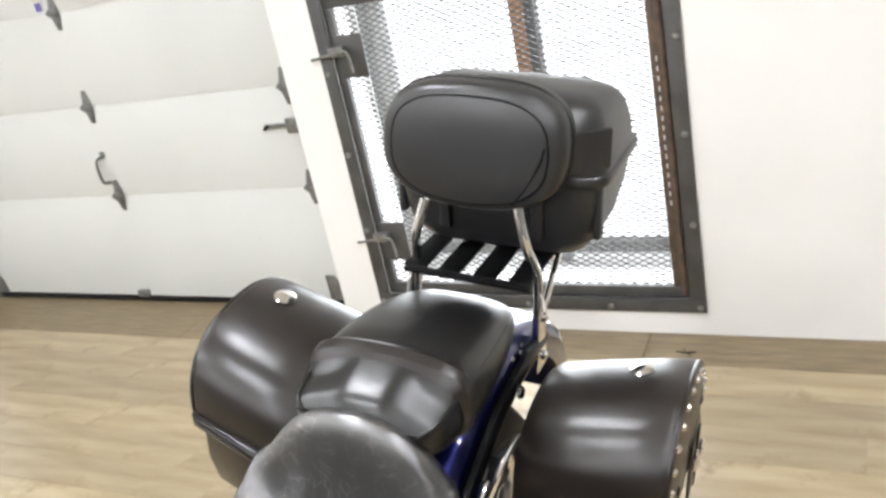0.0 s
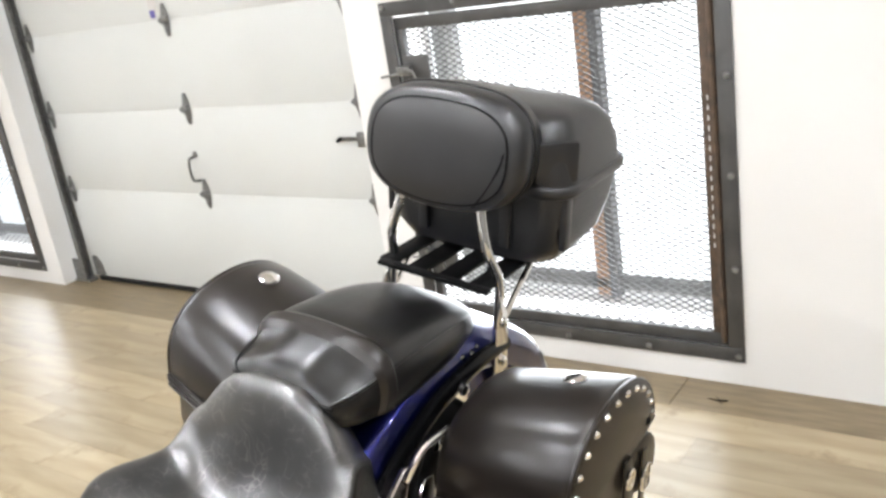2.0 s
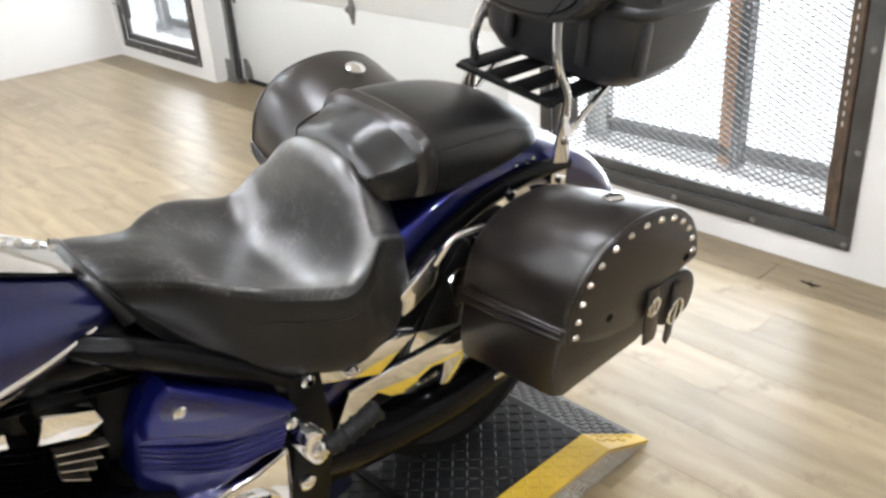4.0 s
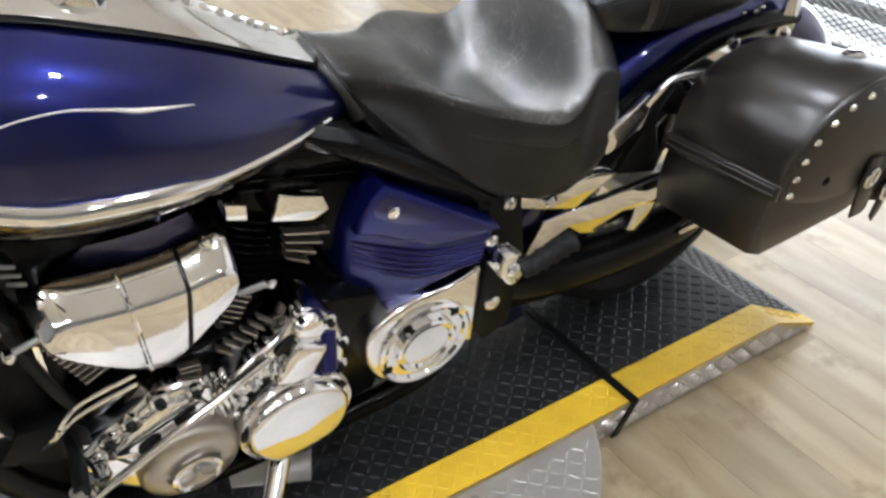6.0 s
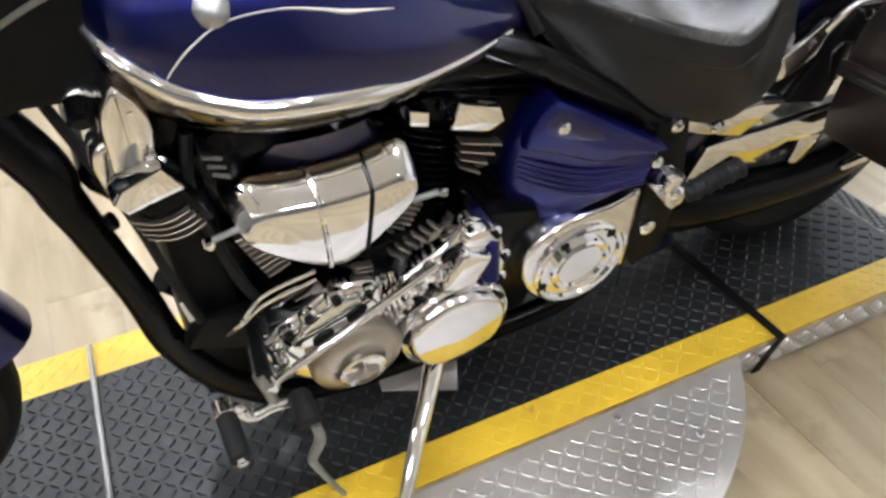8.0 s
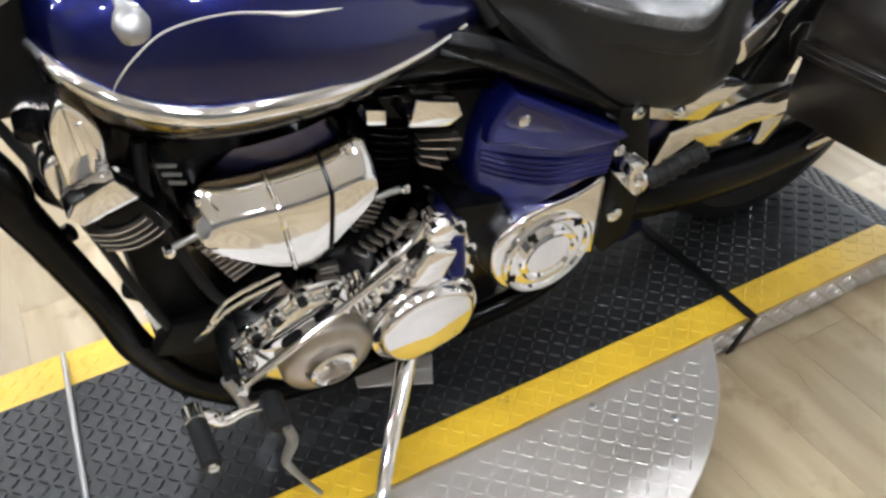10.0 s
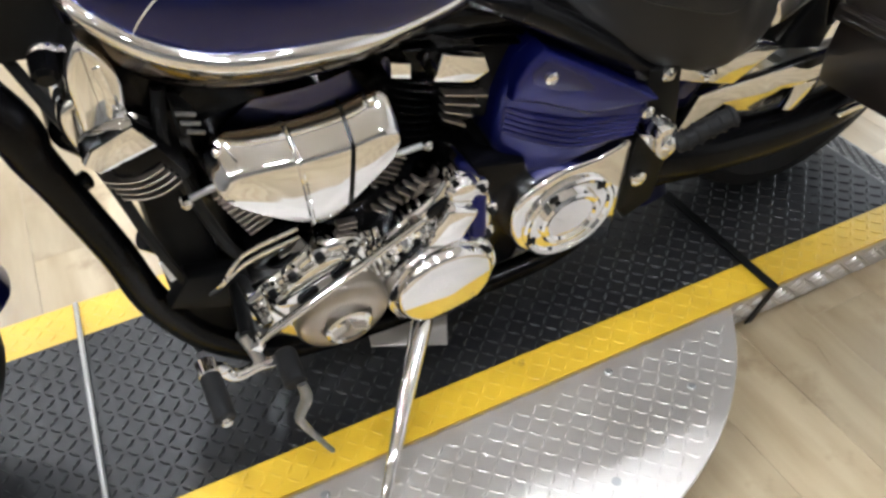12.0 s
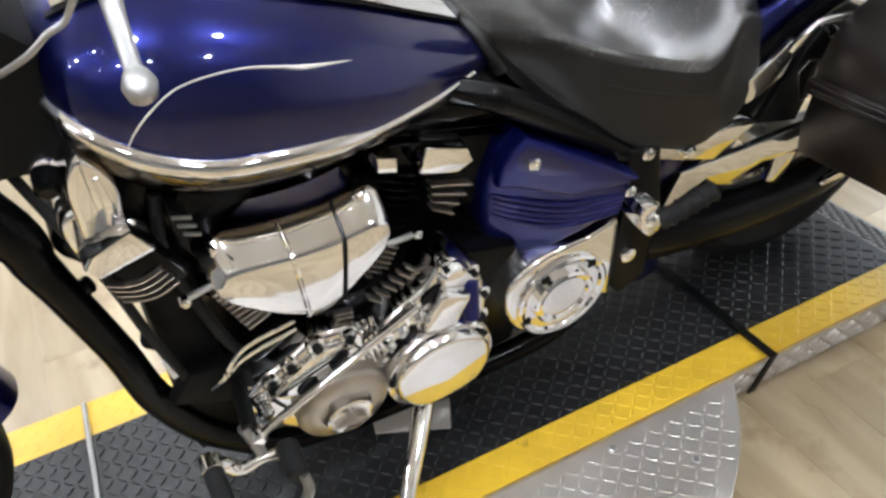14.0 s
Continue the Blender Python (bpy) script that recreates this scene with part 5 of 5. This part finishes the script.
both("fender_bracket", lambda s: slab([(0.671, 0.665), (0.680, 0.615), (0.712, 0.623), (0.760, 0.654), (0.776, 0.724), (0.756, 0.725), (0.714, 0.690)], s * 0.156, s * 0.170, 0.004), CHROME, None, "polished fender bracket")
both("bag_stay", lambda s: tube([(s * 0.178, 0.748, 0.715), (s * 0.188, 0.760, 0.748), (s * 0.190, 0.780, 0.765), (s * 0.190, 0.810, 0.767), (s * 0.190, 0.868, 0.758)], 0.0075, 10), CHROME, None, "bent chrome bag stay")
both("stay_bracket", lambda s: slab([(0.735, 0.545), (0.790, 0.650), (0.838, 0.725), (0.904, 0.693), (0.870, 0.630), (0.845, 0.515)], s * 0.145, s * 0.162, 0.004), BLACK, None, "black bag bracket")
both("stay_strip", lambda s: slab([(0.800, 0.645), (0.820, 0.666), (0.847, 0.660), (0.855, 0.571), (0.825, 0.575)], s * 0.163, s * 0.171, 0.003), CHROME)
P("stay_bolt", lathe((0.162, 0.858, 0.715), (1, 0.858, 0.715), [(0.011, 0), (0.011, 0.008), (0.006, 0.012)], 12), CHROME)
for v, w in ((0.440, 0.612), (0.537, 0.578)):
    P("frame_bolt", lathe((0.190, v, w), (1, v, w), [(0.014, 0), (0.014, 0.010), (0.008, 0.015)], 14), CHROME)
P("frame_bolt", lathe((0.195, 0.43, 0.372), (1, 0.43, 0.372), [(0.017, 0), (0.017, 0.012), (0.009, 0.018)], 14), CHROME)
both("swing_arm", lambda s: tube([(s * 0.13, 0.42, 0.36), (s * 0.16, 0.60, 0.345), (s * 0.165, 0.80, 0.325), (s * 0.165, 0.96, 0.335), (s * 0.165, 1.06, 0.355)], [0.050, 0.054, 0.050, 0.046, 0.03], 14, flat=1.1), GLOSS_BLACK, None, "glossy black swing arm")
both("axle_slot", lambda s: slab(smooth_outline([(0.925, 0.352), (0.93, 0.366), (0.995, 0.372), (1.0, 0.358)], 3), s * 0.205, s * 0.218, 0.002), CHROME)
both("lower_swing_arm", lambda s: tube([(s * 0.14, 0.46, 0.285), (s * 0.15, 0.64, 0.262), (s * 0.16, 0.84, 0.268), (s * 0.16, 0.98, 0.31)], 0.016, 10), GLOSS_BLACK)
P("belt_guard", tube([(0.13, 0.40, 0.42), (0.14, 0.60, 0.42), (0.14, 0.80, 0.42), (0.14, 0.93, 0.44)], 0.022, 10), BLACK)
both("inner_frame", lambda s: tube([(s * 0.05, -0.50, 0.95), (s * 0.08, -0.30, 0.86), (s * 0.10, -0.02, 0.80), (s * 0.09, 0.20, 0.74), (s * 0.10, 0.42, 0.62)], 0.032, 12), GLOSS_BLACK, None, "black frame spine")
P("down_tube", tube([(0.045, -0.64, 0.95), (0.090, -0.550, 0.791), (0.100, -0.536, 0.730), (0.108, -0.519, 0.670), (0.110, -0.484, 0.520), (0.112, -0.454, 0.368), (0.12, -0.37, 0.22), (0.13, -0.22, 0.14), (0.14, 0.25, 0.14), (0.14, 0.42, 0.22)], [0.036, 0.036, 0.030, 0.027, 0.027, 0.028, 0.028, 0.026, 0.026, 0.026], 14), GLOSS_BLACK, None, "glossy black frame down tube")
P("lower_tube", tube([(-0.11, -0.44, 0.30), (-0.12, -0.37, 0.22), (-0.13, -0.22, 0.14), (-0.14, 0.25, 0.14), (-0.14, 0.42, 0.22)], 0.026, 14), GLOSS_BLACK)
P("tube_stub", rod((0.10, -0.512, 0.655), (0.10, -0.480, 0.668), 0.014, seg=12), GLOSS_BLACK)
P("battery_box", block(-0.10, 0.10, 0.12, 0.36, 0.54, 0.735, 0.02), BLACK)
P("radiator_shroud", block(-0.14, 0.12, -0.43, -0.34, 0.20, 0.66, 0.02), BLACK)
P("steering_head", slab([(-0.64, 0.84), (-0.54, 0.87), (-0.44, 0.86), (-0.43, 1.04), (-0.50, 1.12), (-0.66, 1.12)], -0.09, 0.10, 0.02), BLACK)
for s in (1, -1):
    leg = P("fork_leg", rod((s * 0.105, -1.005, 0.30), (s * 0.105, -0.66, 1.12), 0.032, seg=20), GLOSS_BLACK, None, "black fork leg")
    P("fork_tube", rod((s * 0.105, -0.86, 0.64), (s * 0.105, -0.64, 1.165), 0.040, seg=20), GLOSS_BLACK, leg)
P("triple_clamp", block(-0.15, 0.15, -0.70, -0.60, 1.10, 1.14, 0.012), GLOSS_BLACK)
P("front_axle", rod((-0.125, -1.015, 0.325), (0.125, -1.015, 0.325), 0.014), CHROME)
P("headlight", lathe((0, -0.68, 1.0), (0, -0.95, 0.98), [(0.04, 0), (0.085, 0.05), (0.098, 0.12), (0.10, 0.17), (0.09, 0.175), (0.02, 0.16)], 32), CHROME)
bars = P("handlebar", tube([(0.50, -0.28, 1.345), (0.38, -0.40, 1.360), (0.25, -0.53, 1.335), (0.10, -0.61, 1.24), (0.0, -0.61, 1.20), (-0.10, -0.61, 1.24), (-0.25, -0.53, 1.335), (-0.38, -0.40, 1.360), (-0.50, -0.28, 1.345)], 0.0135, 12), CHROME, None, "wide chrome handlebar")
both("grip", lambda s: rod((s * 0.40, -0.382, 1.358), (s * 0.51, -0.272, 1.344), 0.019, seg=18), RUBBER, bars)
P("clutch_lever", tube([(0.27, -0.47, 1.295), (0.31, -0.42, 1.275), (0.35, -0.378, 1.245), (0.40, -0.360, 1.243), (0.455, -0.362, 1.234), (0.520, -0.366, 1.216)], [0.009, 0.011, 0.011, 0.010, 0.008, 0.007], 10), STEEL, bars, "polished clutch lever with a ball end")
P("lever_ball", lathe((0.507, -0.365, 1.222), (0.56, -0.367, 1.203), [(0.005, 0), (0.010, 0.005), (0.0135, 0.015), (0.011, 0.025), (0.005, 0.030)], 16), STEEL, bars)
P("lever_perch", block(0.245, 0.300, -0.54, -0.44, 1.285, 1.335, 0.010), CHROME, bars)
# horn and chrome bits ahead of the front cylinder
coil = P("coil_cover", slab(smooth_outline([(-0.438, 0.916), (-0.417, 0.900), (-0.402, 0.863), (-0.401, 0.829), (-0.409, 0.797), (-0.430, 0.771), (-0.462, 0.774), (-0.464, 0.822), (-0.460, 0.875)], 4), 0.06, 0.157, 0.011, seg=4), CHROME, None, "large polished chrome coil cover")
P("coil_panel", slab(smooth_outline([(-0.462, 0.837), (-0.448, 0.808), (-0.436, 0.779), (-0.461, 0.762), (-0.478, 0.751), (-0.487, 0.788), (-0.482, 0.821)], 3), 0.06, 0.150, 0.012, seg=4), CHROME, coil)
P("coil_ridge", tube([(0.154, -0.424, 0.880), (0.160, -0.420, 0.83), (0.156, -0.432, 0.765)], 0.006, 8), CHROME, coil)
P("horn", lathe((0.060, -0.468, 0.885), (0.140, -0.482, 0.863), [(0.014, 0), (0.017, 0.02), (0.019, 0.055), (0.017, 0.075), (0.011, 0.080)], 24), GLOSS_BLACK, coil)
P("horn_band", lathe((0.090, -0.4733, 0.8768), (0.140, -0.482, 0.863), [(0.0185, 0), (0.021, 0.003), (0.021, 0.012), (0.0185, 0.015)], 24), CHROME, coil)
for v, w in ((-0.405, 0.80), (-0.415, 0.772), (-0.452, 0.752), (-0.44, 0.79)):
    P("coil_bolt", lathe((0.150, v, w), (1, v, w), [(0.009, 0), (0.009, 0.014), (0.005, 0.018)], 10), CHROME, coil)
clip = P("plug_clip", slab([(-0.352, 0.796), (-0.340, 0.790), (-0.326, 0.766), (-0.345, 0.738), (-0.352, 0.745)], 0.125, 0.158, 0.003), BLACK)
for k in range(3):
    P("clip_rib", rod((0.160, -0.352 + 0.005 * k, 0.785 - 0.017 * k), (0.160, -0.326 + 0.003 * k, 0.775 - 0.017 * k), 0.003, seg=8), ZINC, clip)
P("clutch_cable", tube([(0.10, -0.56, 0.98), (0.17, -0.49, 1.05), (0.215, -0.441, 1.093), (0.225, -0.415, 1.116), (0.225, -0.388, 1.132), (0.24, -0.37, 1.20), (0.26, -0.45, 1.29)], 0.004, 8), STEEL, bars)
P("brake_hose", tube([(0.06, -0.52, 0.86), (0.13, -0.46, 0.70), (0.15, -0.43, 0.56), (0.14, -0.40, 0.42)], 0.008, 8), RUBBER)
P("wiring_sleeve", tube([(0.12, -0.36, 0.80), (0.14, -0.375, 0.72), (0.13, -0.36, 0.62), (0.14, -0.33, 0.50), (0.13, -0.30, 0.42)], 0.010, 8), RUBBER)
P("tag", slab([(-0.432, 0.500), (-0.416, 0.505), (-0.405, 0.455), (-0.425, 0.452)], 0.140, 0.144, 0.001, seg=1), PALE, None, "small white paper tag")
# foot controls
foot = thing("foot_controls", "", "")
foot.parent = bike
foot["label"] = "chrome foot peg and shift lever"


def C(name, bm, material, label=""):
    return part(name, bm, material, foot, label, 40)


C("peg_bracket", slab([(-0.44, 0.40), (-0.40, 0.46), (-0.33, 0.44), (-0.26, 0.37), (-0.27, 0.33), (-0.36, 0.36)], 0.12, 0.155, 0.006), BLACK)
C("peg_bar", tube([(0.280, -0.420, 0.384), (0.280, -0.398, 0.374), (0.280, -0.386, 0.352), (0.280, -0.370, 0.345), (0.280, -0.345, 0.350), (0.278, -0.316, 0.343), (0.276, -0.292, 0.336)], [0.014, 0.013, 0.011, 0.010, 0.009, 0.009, 0.012], 10), CHROME, "chrome peg arm")
C("peg_hub", rod((0.262, -0.418, 0.388), (0.292, -0.418, 0.385), 0.017, seg=18), CHROME)
C("foot_peg", rod((0.288, -0.418, 0.386), (0.368, -0.418, 0.376), 0.0165, seg=18), RUBBER, "black rubber foot peg")
C("peg_cap", rod((0.366, -0.418, 0.3765), (0.376, -0.418, 0.375), 0.009, seg=12), CHROME)
C("peg_mount", rod((0.15, -0.33, 0.40), (0.262, -0.345, 0.41), 0.013, seg=14), BLACK)
C("shift_arm", tube([(0.254, -0.352, 0.412), (0.262, -0.346, 0.384), (0.276, -0.338, 0.352)], [0.011, 0.009, 0.009], 10), STEEL)
C("shift_peg", rod((0.272, -0.298, 0.350), (0.335, -0.300, 0.345), 0.019, seg=16), RUBBER)
C("shift_lever", tube([(0.336, -0.292, 0.345), (0.346, -0.290, 0.315), (0.350, -0.304, 0.285), (0.352, -0.308, 0.265), (0.356, -0.290, 0.205), (0.360, -0.265, 0.135)], [0.008, 0.010, 0.009, 0.008, 0.0055, 0.005], 10), ZINC, "worn steel lever")
# passenger's peg and side stand
peg = P("passenger_peg", rod((0.272, 0.425, 0.520), (0.290, 0.525, 0.568), 0.017, seg=18), RUBBER, None, "ribbed rubber passenger peg")
for k in range(5):
    a = Vector((0.2745, 0.440, 0.527)).lerp(Vector((0.288, 0.515, 0.563)), k / 4)
    P("peg_ring", lathe(a, a + Vector((0.018, 0.10, 0.048)), [(0.019, 0), (0.0205, 0.002), (0.0205, 0.005), (0.019, 0.007)], 18), RUBBER, peg)
P("peg_joint", slab(smooth_outline([(0.385, 0.520), (0.39, 0.560), (0.425, 0.555), (0.435, 0.500), (0.41, 0.485)], 3), 0.20, 0.270, 0.008), CHROME, peg)
P("joint_bolt", lathe((0.268, 0.408, 0.53), (1, 0.408, 0.53), [(0.015, 0), (0.015, 0.008), (0.008, 0.014)], 14), CHROME, peg)
stand = P("side_stand", tube([(0.19, -0.004, 0.226), (0.24, -0.041, 0.197), (0.33, -0.112, 0.149), (0.44, -0.196, 0.084), (0.475, -0.222, 0.056)], [0.021, 0.020, 0.015, 0.011, 0.012], 14), CHROME, None, "chrome side stand swung out")
P("stand_foot", moved(block(-0.035, 0.035, -0.025, 0.025, -0.006, 0.006, 0.004), pose(0.485, -0.228, 0.042, 0, -10, 0)), CHROME, stand)
P("stand_bracket", block(0.12, 0.215, -0.07, 0.0, 0.215, 0.28, 0.010), BLACK, stand)
both("exhaust_pipe", lambda s: tube([(-0.10, -0.46, 0.66), (-0.19, -0.46, 0.50), (-0.21, -0.36, 0.30), (-0.20, 0.0, 0.24), (-0.21, 0.50, 0.26), (-0.235, 0.90, 0.28), (-0.24, 1.25, 0.30)] if s < 0 else [(-0.10, 0.16, 0.66), (-0.20, 0.20, 0.50), (-0.20, 0.30, 0.40), (-0.22, 0.60, 0.38), (-0.24, 1.20, 0.40)], [0.03, 0.032, 0.032, 0.034, 0.045, 0.045, 0.042], 14), CHROME, None, "chrome exhaust pipe")

# ---- floor boards, laid last ----
PW, PL = 0.178, 1.22
BOARD = finish(block(-PL / 2 + 0.0002, PL / 2 - 0.0002, -PW / 2 + 0.0002, PW / 2 - 0.0002, -0.010, 0.0, 0.0005, 1), 30)
BOARD.materials.append(PLANK)
rng = random.Random(7)
y_end = 2.475
count, rest = 0, []
j = 0
y = y_end - PW / 2
while y > B - PW:
    x = L - rng.random() * PL
    while x < Rt + PL:
        near = -4.6 < x < 2.4 and y > -1.3
        if near and count < 290:
            b = part("plank", BOARD, PLANK, floor)
            b.location = (x + PL / 2, y, 0)
            count += 1
        else:
            rest.append((x + PL / 2, y))
        x += PL
    y -= PW
verts, faces = [], []
for x, y in rest:
    k = len(verts)
    verts += [(x - PL / 2 + 0.002, y - PW / 2 + 0.0015, 0), (x + PL / 2 - 0.002, y - PW / 2 + 0.0015, 0), (x + PL / 2 - 0.002, y + PW / 2 - 0.0015, 0), (x - PL / 2 + 0.002, y + PW / 2 - 0.0015, 0)]
    faces.append((k, k + 1, k + 2, k + 3))
me = bpy.data.meshes.new("mesh")
me.from_pydata(verts, [], faces)
part("far_planks", me, PLANK, floor, kind="stuff")
for x in range(8):
    x0 = L + x * 1.15
    part("border_board", block(x0 + 0.001, min(x0 + 1.149, Rt), y_end + 0.001, WY - 0.001, -0.010, 0.0, 0.001, 1), BORDER, floor, "darker border board")
part("border_board", block(DX0 + 0.001, DX1 - 0.001, WY, WY + T - 0.002, -0.010, -0.0005, 0.001, 1), BORDER, floor, "darker threshold board")
for x in (8, 9):
    x0 = L + x * 1.15
    part("border_board", block(x0 + 0.001, min(x0 + 1.149, Rt), y_end + 0.001, WY - 0.001, -0.010, 0.0, 0.001, 1), BORDER, floor, "darker border board")
part("floor_scratch", tube([(0.440, 0.812, 0.0), (0.472, 0.806, 0.0), (0.497, 0.818, 0.0), (0.534, 0.809, 0.0), (0.566, 0.799, 0.0)], [0.0006, 0.0018, 0.0014, 0.0018, 0.0006], 6, 4, flat=0.4), BORDER, floor, "dark scratch in the boards")
scuff = tube([(0.25, 2.563, 0.0015), (0.285, 2.556, 0.003), (0.32, 2.566, 0.0015)], 0.0022, 6)
tagged(part("wire_scrap", tube([(0.275, 2.58, 0.002), (0.29, 2.556, 0.004), (0.305, 2.54, 0.002)], 0.002, 6, bm=scuff), BLACK), "tiny dark scrap of wire lying on the floor", "wire scrap")
